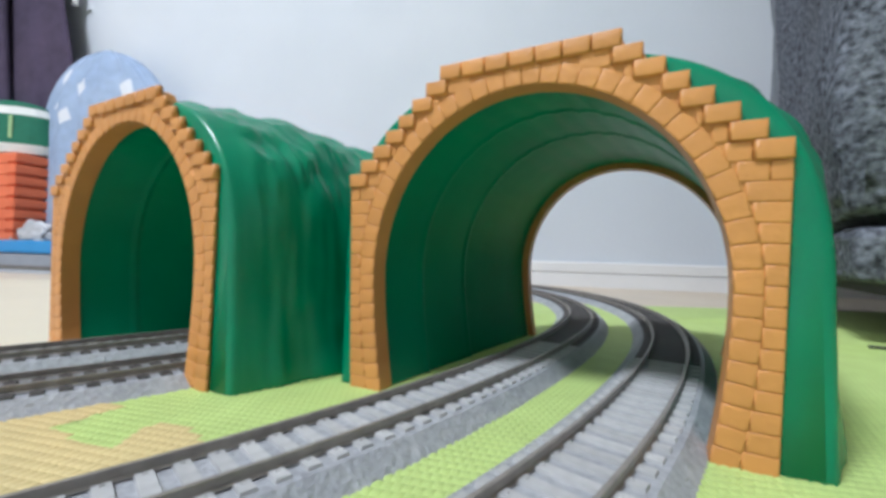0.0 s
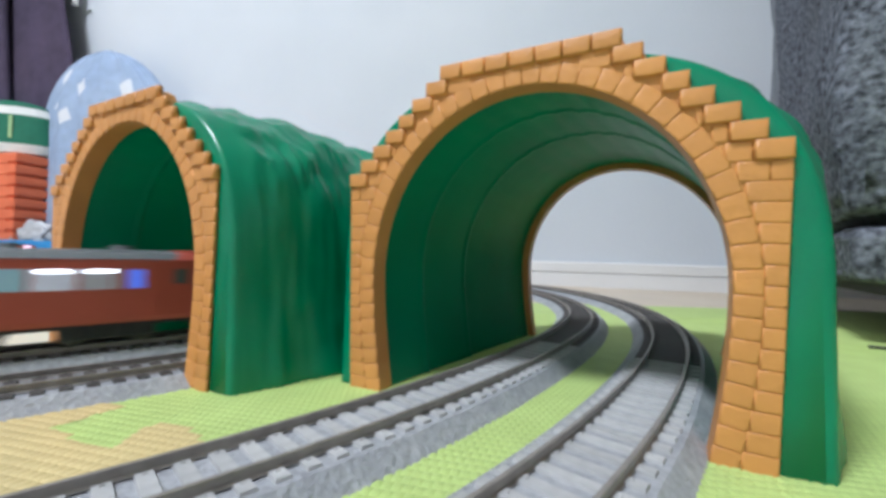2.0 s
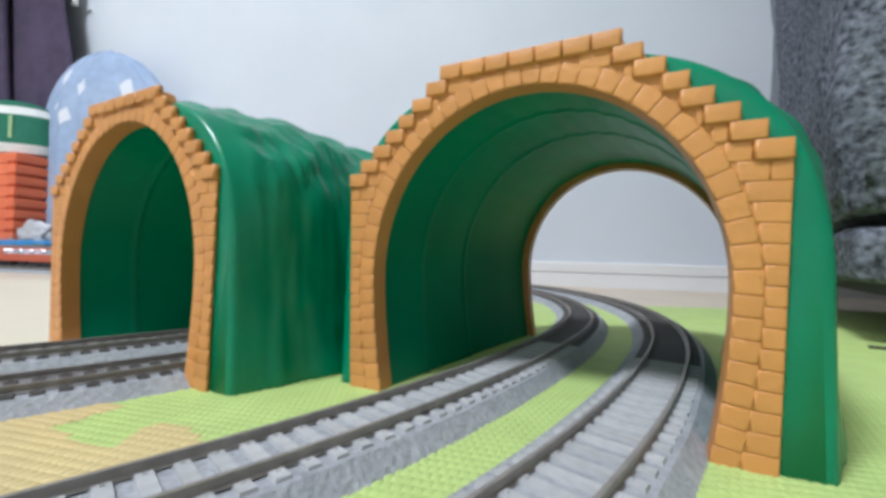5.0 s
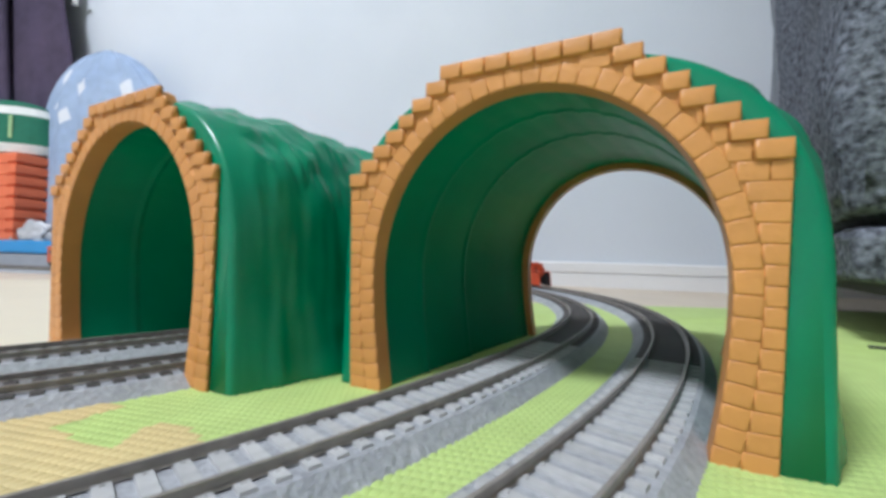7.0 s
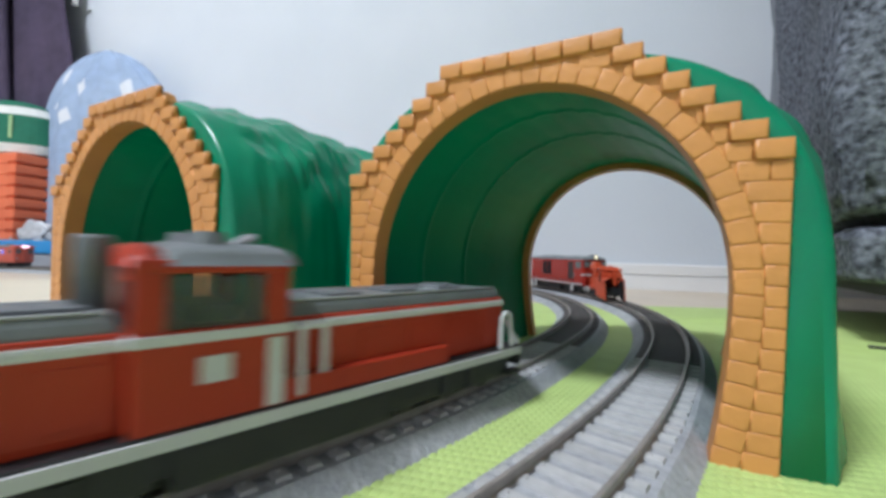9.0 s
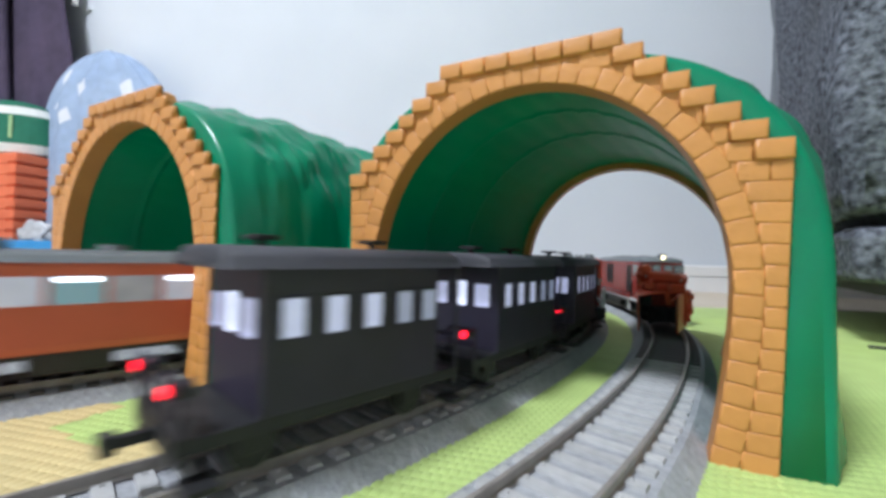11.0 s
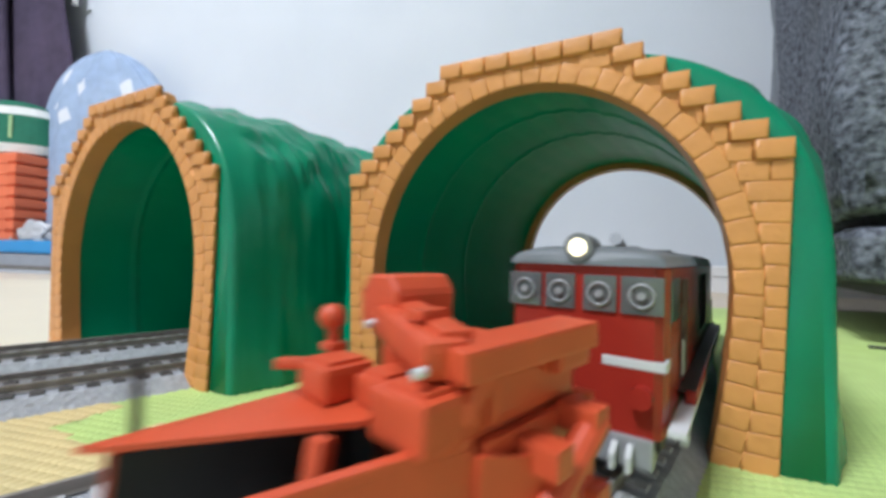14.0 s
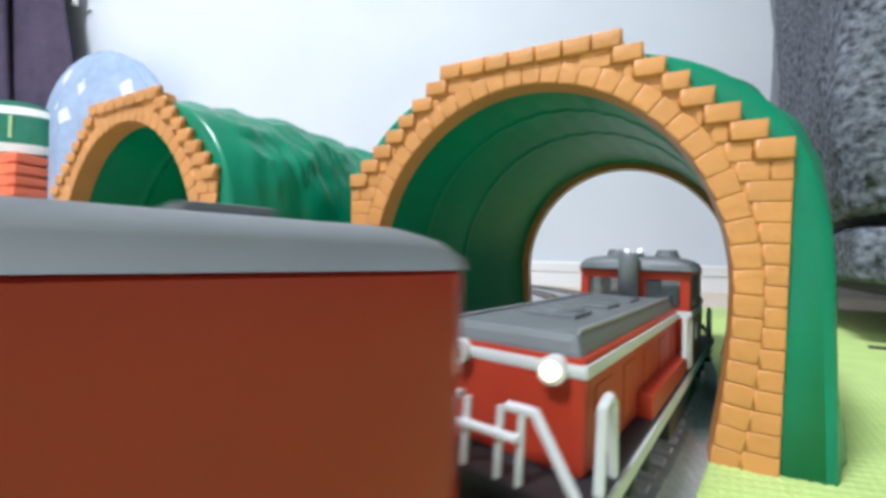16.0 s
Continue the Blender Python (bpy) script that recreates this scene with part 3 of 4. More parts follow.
def centre_cab_loco(label, stack_ahead=False):
    """A hood diesel with a long and a short bonnet and a raised cab between them."""
    t = empty("diesel_locomotive", label, "locomotive")
    L = 0.164
    f, r = 0.0, -L                       # front and rear of the frame
    frame_ob = part("frame", box(r, f, -0.0168, 0.0168, 0.0105, 0.0140, 0.0006), BLACK, t, "black running board frame")
    for side in (-1, 1):
        part("sill_stripe", box(r + 0.001, f - 0.001, *sorted((side * 0.0166, side * 0.0174)), 0.0108, 0.0134, 0.0002), WHITE, frame_ob, "white painted sill")
        # added black strip, standing in for the shade between sill and rail
        part("valance", box(r + 0.004, f - 0.006, *sorted((side * 0.0130, side * 0.0148)), 0.0050, 0.0106, 0.0004), BLACK, frame_ob, "black strip added as shade under the sill")
        part("side_tank", box(-0.112, -0.061, *sorted((side * 0.0085, side * 0.0163)), 0.0022, 0.0105, 0.001), BLACK, frame_ob)
    # bonnets
    for x0, x1, name in ((-0.0910, -0.0080, "long_bonnet"), (-0.1570, -0.1185, "short_bonnet")):
        h = part(name, box(x0, x1, -0.0135, 0.0135, 0.014, 0.0318, 0.0016), RED, t, "vermilion bonnet with white band")
        part("band", box(x0 - 0.0002, x1 + 0.0002, -0.0138, 0.0138, 0.0286, 0.0308, 0.0008), WHITE, h, "white band round the bonnet top")
        top = part("bonnet_top", box(x0 + 0.0002, x1 - 0.0002, -0.0128, 0.0128, 0.0308, 0.0350, 0.0014, 0.0012), GREY_ROOF, h, "grey bonnet top")
        for side in (-1, 1):
            part("top_rail", tube([(x0 + 0.003, side * 0.0112, 0.0352), (x1 - 0.003, side * 0.0112, 0.0352)], 0.0004), STEEL, h)
            n = 5 if name == "long_bonnet" else 3
            for i in range(n):
                x = x0 + (x1 - x0) * (i + 0.5) / n
                part("louvre", box(x - 0.0042, x + 0.0042, *sorted((side * 0.0134, side * 0.0137)), 0.017, 0.027, 0.0001), RED, h)
        for i in range(3):
            x = x0 + (x1 - x0) * (0.25 + 0.25 * i)
            part("hatch", box(x - 0.005, x + 0.005, -0.006, 0.006, 0.0348, 0.0358, 0.0004), GREY_ROOF, h)
    part("fan_cowl", cyl((-0.030, 0, 0.0345), (-0.030, 0, 0.0365), 0.006, 0.0052, 20), GREY_ROOF, t)
    # walkway boxes beside the long bonnet
    for side in (-1, 1):
        part("battery_box", box(-0.094, -0.040, *sorted((side * 0.0132, side * 0.0166)), 0.0140, 0.0190, 0.0006), RED, t, "low vermilion locker on the running board")
    # cab
    cab = part("cab", box(-0.1185, -0.0910, -0.0168, 0.0168, 0.0140, 0.0318, 0.0010), RED, t, "vermilion cab with white waist band")
    part("waist_band", box(-0.1188, -0.0907, -0.0171, 0.0171, 0.0292, 0.0312, 0.0003), WHITE, cab)
    for x in (-0.1160, -0.0935):
        for side in (-1, 1):
            part("corner_post", box(x - 0.0025, x + 0.0025, *sorted((side * 0.0138, side * 0.0166)), 0.0316, 0.0445, 0.0006), RED, cab)
    for x in (-0.1180, -0.0915):
        part("end_wall", box(x - 0.0007, x + 0.0007, -0.0160, 0.0160, 0.0405, 0.0455, 0.0004), RED, cab)
        part("mullion", box(x - 0.0006, x + 0.0006, -0.0042, 0.0042, 0.0316, 0.0410), RED, cab)
        for side in (-1, 1):
            part("end_window", box(x - 0.0004, x + 0.0004, *sorted((side * 0.0042, side * 0.0135)), 0.0320, 0.0408), CAB_GLASS, cab, "dark cab window")
    for side in (-1, 1):
        part("side_window", box(-0.1135, -0.0960, *sorted((side * 0.0158, side * 0.0164)), 0.0320, 0.0415), CAB_GLASS, cab, "dark cab side window")
        part("number_plate", box(-0.1080, -0.1025, *sorted((side * 0.0168, side * 0.0172)), 0.0215, 0.0265), WHITE, cab, "white plate")
        part("step_plate", box(-0.0955, -0.0920, *sorted((side * 0.0168, side * 0.0172)), 0.0145, 0.0285), WHITE, cab)
    part("control_desk", box(-0.109, -0.098, -0.010, 0.010, 0.0316, 0.0352, 0.0010), BLACK, cab)
    part("cab_roof", vault(-0.1150, -0.0892, 0.0173, 0.0434, 0.0480, 0.004), GREY_ROOF, cab, "curved grey cab roof", smooth=True)
    part("roof_end", vault(-0.1196, -0.1120, 0.0170, 0.0432, 0.0476, 0.004), RED, cab, "vermilion rounded roof end", smooth=True)
    part("eaves", box(-0.1187, -0.0908, -0.0170, 0.0170, 0.0420, 0.0446, 0.0008), RED, cab)
    for y in (-0.008, 0.008):
        part("roof_vent", cyl((-0.105, y, 0.047), (-0.105, y, 0.0502), 0.0042, 0.0030, 16), GREY_ROOF, cab)
    for y in (-0.002, 0.002):
        part("horn", cyl((-0.099, y, 0.0470), (-0.093, y, 0.0496), 0.0006, 0.0010, 8), STEEL, cab)
    sx = -0.0900 if stack_ahead else -0.1252
    part("exhaust_pipe", turned([(0.0030, 0.034), (0.0030, 0.0480), (0.0027, 0.0488), (0.0020, 0.0488), (0.0018, 0.0470)], 20), GREY_ROOF, t, "tall round grey exhaust stack", smooth=True, at=pose(sx + 0.003, 0, 0))
    # lamps, white handrails and steps at both ends
    for x, d in ((-0.0080, 1), (-0.1570, -1)):
        for y in (-0.0088, 0.0088):
            housing = part("lamp_housing", cyl((x - d * 0.003, y, 0.0296), (x + d * 0.0018, y, 0.0296), 0.0022, None, 18), WHITE, t)
            part("headlight", cyl((x + d * 0.0019, y, 0.0296), (x + d * 0.0023, y, 0.0296), 0.0014, None, 18), HEADLIGHT if d * y > 0 and d > 0 else GLASS, housing, "round headlight lens")
    for e, d in ((f, 1), (r, -1)):
        x = e - d * 0.0008
        for side in (-1, 1):
            part("corner_rail", tube([(x, side * 0.0155, 0.0055), (x, side * 0.0150, 0.0150), (x - d * 0.001, side * 0.0085, 0.0245), (x - d * 0.001, side * 0.004, 0.0245)], 0.0008), WHITE, t, "white painted end handrail")
            for y in (0.003, 0.0065):
                part("rail_post", tube([(x, side * y, 0.0120), (x - d * 0.001, side * y, 0.0243)], 0.0006), WHITE, t)
        part("cross_rail", tube([(x, -0.0065, 0.0205), (x, 0.0065, 0.0205)], 0.0007), WHITE, t)
        for side in (-1, 1):
            xa = e - d * 0.006
            part("side_handrail", tube([(xa, side * 0.0162, 0.0140), (xa - d * 0.0012, side * 0.0162, 0.0255), (xa - d * 0.004, side * 0.0162, 0.0265), (xa - d * 0.0062, side * 0.0162, 0.0250), (xa - d * 0.0068, side * 0.0162, 0.0140)], 0.0008), WHITE, t)
            part("footstep", box(*sorted((e - d * 0.001, e - d * 0.009)), *sorted((side * 0.0135, side * 0.0168)), 0.0040, 0.0052), BLACK, t)
        part("buffer_beam", box(*sorted((e, e - d * 0.0025)), -0.0165, 0.0165, 0.0066, 0.0125, 0.0005), BLACK, t)
        coupler(t, e, d)
    for side in (-1, 1):
        part("cab_handrail", tube([(-0.0878, side * 0.0166, 0.0150), (-0.0878, side * 0.0166, 0.0300), (-0.0822, side * 0.0166, 0.0300), (-0.0822, side * 0.0166, 0.0190)], 0.0008), WHITE, t)
    bogie(t, -0.034, 0.036, 3)
    bogie(t, -0.132, 0.026, 2)
    return t


def box_loco(label):
    """A long red box diesel with a full-width cab at its front."""
    t = empty("box_diesel_locomotive", label, "locomotive")
    L = 0.1445
    W = 0.0168
    rings = []
    for x, ins, zi in ((-L, 0.0012, 0.0), (-L + 0.002, 0.0, 0.0), (-0.006, 0.0, 0.0), (-0.0015, 0.0006, 0.0), (0.0, 0.002, 0.0)):
        w = W - ins
        rings.append([(x, -w, 0.0110), (x, w, 0.0110), (x, w, 0.0448), (x, w - 0.0012, 0.0460), (x, -w + 0.0012, 0.0460), (x, -w, 0.0448)])
    body = part("body", loft(rings), BOX_RED, t, "vermilion box body")
    part("roof", vault(-L - 0.0002, 0.0012, W + 0.0001, 0.0452, 0.0495, 0.006), GREY_ROOF, t, "rounded grey roof", smooth=True)
    for i in range(6):
        x = -0.022 - i * 0.021
        v = part("roof_vent", box(x - 0.004, x + 0.004, -0.004, 0.004, 0.0486, 0.0506 if i % 2 else 0.0500, 0.0006), GREY_ROOF, t)
    part("horn", cyl((-0.022, 0.004, 0.0498), (-0.014, 0.004, 0.0515), 0.0008, 0.0016, 8), STEEL, t)
    part("radiator_cowl", cyl((-0.1, 0, 0.0480), (-0.1, 0, 0.0508), 0.0055, None, 20), GREY_ROOF, t)
    # front windows with round wipers, headlight above
    for y in (-0.0125, -0.0043, 0.0043, 0.0125):
        w = 0.0034 if abs(y) < 0.006 else 0.0040
        win = part("windscreen", box(-0.0004, 0.0006, y - w, y + w, 0.0355, 0.0432, 0.0004), GLASS, t, "windscreen pane with a round clear-view disc")
        rings = []
        for k in range(20):
            a = 2 * math.pi * k / 20
            rings.append([(0.0008 + 0.0003 * math.sin(q), y + (0.0023 + 0.0003 * math.cos(q)) * math.cos(a), 0.0393 + (0.0023 + 0.0003 * math.cos(q)) * math.sin(a)) for q in np.linspace(0, 2 * math.pi, 6, endpoint=False)])
        part("clear_view_ring", loft(rings + rings[:1], caps=False), STEEL, win, smooth=True)
        part("hub", cyl((0.0005, y, 0.0393), (0.0014, y, 0.0393), 0.0008, None, 10), STEEL, win)
    lamp = part("lamp_housing", cyl((-0.006, 0, 0.0490), (0.0016, 0, 0.0490), 0.0028, 0.0031, 20), GREY_ROOF, t)
    part("headlight", cyl((0.0017, 0, 0.0490), (0.0021, 0, 0.0490), 0.0019, None, 20), HEADLIGHT, lamp, "large round lit headlight")
    for side in (-1, 1):
        part("nose_band", box(-0.0006, 0.0002, *sorted((side * 0.0050, side * 0.0170)), 0.0246, 0.0266, 0.0003), WHITE, t, "white band across the nose")
        part("marker_lamp", cyl((-0.0004, side * 0.0128, 0.0195), (0.0028, side * 0.0128, 0.0195), 0.0022, None, 14), BOX_RED, t)
        part("cab_window", box(-0.019, -0.006, *sorted((side * (W - 0.0004), side * (W + 0.0003))), 0.0335, 0.0428, 0.0004), GLASS, t, "cab side window")
        part("cab_door_rail", tube([(-0.0215, side * (W + 0.0008), 0.020), (-0.0215, side * (W + 0.0008), 0.028)], 0.0004), STEEL, t)
        part("band_end", box(-0.005, -0.0005, *sorted((side * (W - 0.0004), side * (W + 0.0003))), 0.0246, 0.0266), WHITE, t)
        for a, b in ((-0.036, -0.0235), (-0.0915, -0.0815), (-0.1052, -0.0935)):
            g = part("radiator_grille", box(a, b, *sorted((side * (W - 0.0004), side * (W + 0.0004))), 0.0185 if a > -0.05 else 0.0225, 0.0420, 0.0003), CAB_GRILLE if a > -0.05 else GRILLE, t, "black radiator grille")
            for i in range(5 if a > -0.05 else 0):
                z = 0.0205 + i * 0.004
                part("grille_bar", box(a + 0.0006, b - 0.0006, *sorted((side * (W + 0.0002), side * (W + 0.0007))), z, z + 0.0006), BLACK, g)
        part("walkway", box(-L - 0.004, -0.022, *sorted((side * (W - 0.001), side * 0.0203)), 0.0156, 0.0166, 0.0002), BLACK, t, "dark narrow walkway")
        part("side_beam", box(-L - 0.004, -0.020, *sorted((side * 0.0184, side * 0.0206)), 0.0138, 0.0164, 0.0003), BOX_RED, t)
        part("sill", box(-L - 0.004, -0.001, *sorted((side * 0.0172, side * 0.0205)), 0.0122, 0.0137, 0.0003), WHITE, t, "white painted sill")
        for x in (-0.024, -0.125):
            part("footstep", box(x - 0.002, x + 0.002, *sorted((side * 0.0172, side * 0.0190)), 0.0030, 0.0123), WHITE, t)
        part("equipment_case", box(-0.095, -0.055, *sorted((side * 0.008, side * 0.0165)), 0.0030, 0.0100, 0.0008), BLACK, t)
    part("underframe", box(-L + 0.002, -0.002, -0.0160, 0.0160, 0.0085, 0.0112), BLACK, t)
    apron = part("apron", box(-0.004, 0.0006, -0.0150, 0.0150, 0.0050, 0.0112, 0.0006), STEEL, t, "grey buffer beam with hoses")
    for y in (-0.011, -0.008, 0.008, 0.011):
        part("air_hose", tube([(0.0008, y, 0.0095), (0.0030, y, 0.0078), (0.0030, y, 0.0050)], 0.0007), WHITE, apron)
    coupler(t, 0.0, 1)
    coupler(t, -L - 0.002, -1)
    bogie(t, -0.030, 0.032, 3)
    bogie(t, -0.120, 0.032, 3)
    return t


def snow_plough(label):
    """A plough head: an open scoop between a notched side blade and a slanted blade, with its gear above."""
    t = empty("snow_plough_head", label, "snow plough")

    def plate(name, pts, thick, mat, lab="", parent=None):
        bm = bmesh.new()
        a = [bm.verts.new(q) for q in pts]
        b = [bm.verts.new(Vector(q) + Vector(thick)) for q in pts]
        n = len(a)
        for k in range(n):
            bm.faces.new((a[k], a[(k + 1) % n], b[(k + 1) % n], b[k]))
        for ring in (a, b):
            bmesh.ops.triangulate(bm, faces=[bm.faces.new(ring)])
        return part(name, bm, mat, parent or t, lab)

    def slab(name, a, b, wide, deep, mat=ORANGE_RED, lab="", parent=None, bevel=0.0006):
        """A bevelled bar from a to b."""
        a, b = Vector(a), Vector(b)
        d = b - a
        m = Matrix.Translation(a) @ d.to_track_quat("X", "Z").to_matrix().to_4x4()
        bm = box(0, d.length, -wide / 2, wide / 2, -deep / 2, deep / 2, bevel)
        bm.transform(m)
        return part(name, bm, mat, parent or t, lab)

    part("deck", box(-0.0400, -0.0085, -0.0125, 0.0125, 0.0095, 0.0135, 0.0008), ORANGE_RED, t, "orange-red deck")
    # scoop: the notched blade on its right-hand side, the slanted blade on its left
    side = plate("side_blade", [(0.0225, -0.0190, 0.0008), (0.0130, -0.0184, 0.0034), (0.0110, -0.0182, 0.0018), (-0.0110, -0.0158, 0.0052), (-0.0110, -0.0160, 0.0242), (0.0210, -0.0194, 0.0226)], (0, -0.0009, 0), ORANGE_RED, "upright side blade of the scoop with a notched foot")
    plate("blade_lining", [(0.0219, -0.0187, 0.0014), (0.0130, -0.0181, 0.0039), (0.0110, -0.0179, 0.0024), (-0.0108, -0.0156, 0.0056), (-0.0108, -0.0158, 0.0238), (0.0204, -0.0191, 0.0222)], (0, 0.0005, 0), BLACK, "black inside of the blade", side)
    slant = plate("slanted_blade", [(0.0240, 0.0020, 0.0008), (-0.0070, 0.0102, 0.0012), (-0.0085, 0.0104, 0.0240), (0.0205, 0.0022, 0.0230)], (-0.0002, 0.0010, 0), ORANGE_RED, "slanted orange-red plough blade")
    plate("slant_lining", [(0.0232, 0.0016, 0.0016), (-0.0070, 0.0097, 0.0020), (-0.0085, 0.0099, 0.0234), (0.0198, 0.0018, 0.0224)], (-0.0001, -0.0004, 0), BLACK, "black inside of the blade", slant)
    slab("top_beam", (0.0214, 0.0022, 0.0233), (-0.0085, 0.0104, 0.0245), 0.0017, 0.0017, lab="beam along the top of the blade", parent=slant, bevel=0.0004)
    plate("rear_wing", [(-0.0070, 0.0112, 0.0020), (-0.0240, 0.0160, 0.0060), (-0.0240, 0.0160, 0.0200), (-0.0085, 0.0114, 0.0235)], (0, 0.0010, 0), ORANGE_RED, "rear wing of the plough blade")
    part("scoop_back", box(-0.0125, -0.0095, -0.0155, 0.0098, 0.0045, 0.0238, 0.0005), BLACK, t, "black back of the scoop")
    plate("scoop_top", [(0.0235, -0.0225, 0.0222), (0.0215, -0.0190, 0.0228), (-0.0020, -0.0012, 0.0246), (-0.0110, -0.0012, 0.0252), (-0.0110, -0.0172, 0.0252)], (0, 0, 0.0008), ORANGE_RED, "thin sloping cover over the scoop")
    slab("centre_post", (0.0040, -0.0012, 0.0252), (0.0055, -0.0008, 0.0168), 0.0026, 0.0022, lab="post between cover and blade")
    slab("post_foot", (0.0050, -0.0012, 0.0172), (0.0010, 0.0078, 0.0222), 0.0018, 0.0018)
    auger = part("auger_shaft", cyl((0.0020, -0.0150, 0.0095), (-0.0020, 0.0055, 0.0095), 0.0016, None, 12), BLACK, t, "black auger shaft in the scoop")
    for k in range(5):
        y = -0.0135 + k * 0.0042
        part("flight", cyl((0.0014, y, 0.0095), (0.0004, y + 0.0008, 0.0095), 0.0052, None, 16), BLACK, auger)
    # gear row over the scoop
    for x, y, z, a, b, c in ((-0.0045, -0.0118, 0.0256, 0.0085, 0.0078, 0.0050), (-0.0075, -0.0030, 0.0258, 0.0075, 0.0068, 0.0042), (-0.0060, 0.0060, 0.0245, 0.0105, 0.0098, 0.0062)):
        case = part("gear_case", box(x - a / 2, x + a / 2, y - b / 2, y + b / 2, z, z + c, 0.0011), ORANGE_RED, t, "orange-red gear case")
        part("case_lid", box(x - a * 0.36, x + a * 0.36, y - b * 0.36, y + b * 0.36, z + c - 0.0002, z + c + 0.0006, 0.0003), ORANGE_RED, case)
    slab("case_ear", (-0.0015, -0.0150, 0.0300), (0.0015, -0.0188, 0.0298), 0.0022, 0.0016)
    part("support_block", box(-0.0360, -0.0095, -0.0105, 0.0105, 0.0130, 0.0262, 0.0014), ORANGE_RED, t)
    part("upper_block", box(-0.0330, -0.0110, -0.0100, 0.0118, 0.0255, 0.0330, 0.0016), ORANGE_RED, t)
    # cross-mounted trough with bolted ends, the chute head and the arm beside it
    trough = slab("drive_trough", (-0.0150, -0.0125, 0.0358), (-0.0060, 0.0092, 0.0342), 0.0062, 0.0048, lab="cross-mounted drive trough", bevel=0.0014)
    slab("trough_lid", (-0.0165, -0.0100, 0.0384), (-0.0085, 0.0084, 0.0368), 0.0042, 0.0012, parent=trough, bevel=0.0004)
    for a, b in (((-0.0118, -0.0128, 0.0352), (-0.0104, -0.0132, 0.0350)), ((-0.0030, 0.0084, 0.0334), (-0.0016, 0.0080, 0.0332))):
        part("bolt", cyl(a, b, 0.0007, None, 10), WHITE, trough, "pale bolt head")
    chute = loft([[(x, y0 + q, z) for q, z in ((-0.0048, 0.0340), (-0.0050, 0.0398), (-0.0028, 0.0430), (0.0030, 0.0432), (0.0050, 0.0404), (0.0046, 0.0340))] for x, y0 in ((-0.0260, -0.0128), (-0.0130, -0.0136))])
    bmesh.ops.bevel(chute, geom=list(chute.edges), offset=0.0006, segments=1, affect="EDGES")
    part("chute_head", chute, ORANGE_RED, t, "chamfered orange-red chute head")
    part("chute_neck", cyl((-0.0190, -0.0130, 0.0262), (-0.0190, -0.0130, 0.0345), 0.0038, None, 16), ORANGE_RED, t)
    slab("wing_arm", (-0.0060, 0.0088, 0.0338), (-0.0330, 0.0122, 0.0352), 0.0072, 0.0040, lab="flat arm beside the trough")
    slab("arm_brace", (-0.0120, 0.0110, 0.0355), (-0.0080, 0.0092, 0.0270), 0.0042, 0.0022)
    part("arm_block", box(-0.0340, -0.0240, 0.0075, 0.0140, 0.0300, 0.0368, 0.0012), ORANGE_RED, t)
    part("trough_cap", box(-0.0130, -0.0080, -0.0010, 0.0025, 0.0376, 0.0392, 0.0005), ORANGE_RED, trough)
    # lamp on its post, marker pole, struts and lugs of the wing
    lamp = part("lamp_post", cyl((-0.0075, -0.0180, 0.0262), (-0.0075, -0.0180, 0.0345), 0.0010, None, 10), ORANGE_RED, t)
    ball = bmesh.new()
    bmesh.ops.create_uvsphere(ball, u_segments=14, v_segments=9, radius=0.0022, matrix=Matrix.Translation((-0.0072, -0.0180, 0.0360)))
    part("lamp_head", ball, ORANGE_RED, lamp, "rounded lamp head", smooth=True)
    part("lamp_clip", box(-0.0092, -0.0058, -0.0192, -0.0160, 0.0306, 0.0320, 0.0004), ORANGE_RED, lamp)
    pole = part("marker_pole", box(0.0170, 0.0182, -0.0246, -0.0232, 0.0215, 0.0318, 0.0002), BLACK, t, "dark marker pole")
    part("marker_bracket", tube([(0.0176, -0.0190, 0.0226), (0.0176, -0.0239, 0.0222)], 0.0006), ORANGE_RED, pole)
    strut = part("strut", cyl((-0.0300, 0.0165, 0.0230), (-0.0120, 0.0150, 0.0110), 0.0023, None, 14), ORANGE_RED, t, "hydraulic strut of the wing")
    part("strut_rod", cyl((-0.0120, 0.0150, 0.0110), (-0.0040, 0.0128, 0.0060), 0.0011, None, 10), ORANGE_RED, strut)
    part("strut", cyl((-0.0300, 0.0150, 0.0140), (-0.0140, 0.0148, 0.0055), 0.0015, None, 12), ORANGE_RED, t)
    for x, z in ((-0.0290, 0.0235), (-0.0180, 0.0215), (-0.0300, 0.0120)):
        part("side_lug", box(x - 0.0022, x + 0.0022, 0.0118, 0.0182, z - 0.0020, z + 0.0020, 0.0006), ORANGE_RED, t)
    slab("side_plate", (-0.0360, 0.0118, 0.0185), (-0.0100, 0.0112, 0.0185), 0.0016, 0.0120, bevel=0.0004)
    part("rear_plate", box(-0.0400, -0.0385, -0.0120, 0.0120, 0.0120, 0.0240, 0.0005), ORANGE_RED, t)
    part("drawbar", box(-0.0510, -0.0390, -0.0026, 0.0026, 0.0085, 0.0108), BLACK, t)
    bogie(t, -0.0245, 0.0150, 2)
    return t


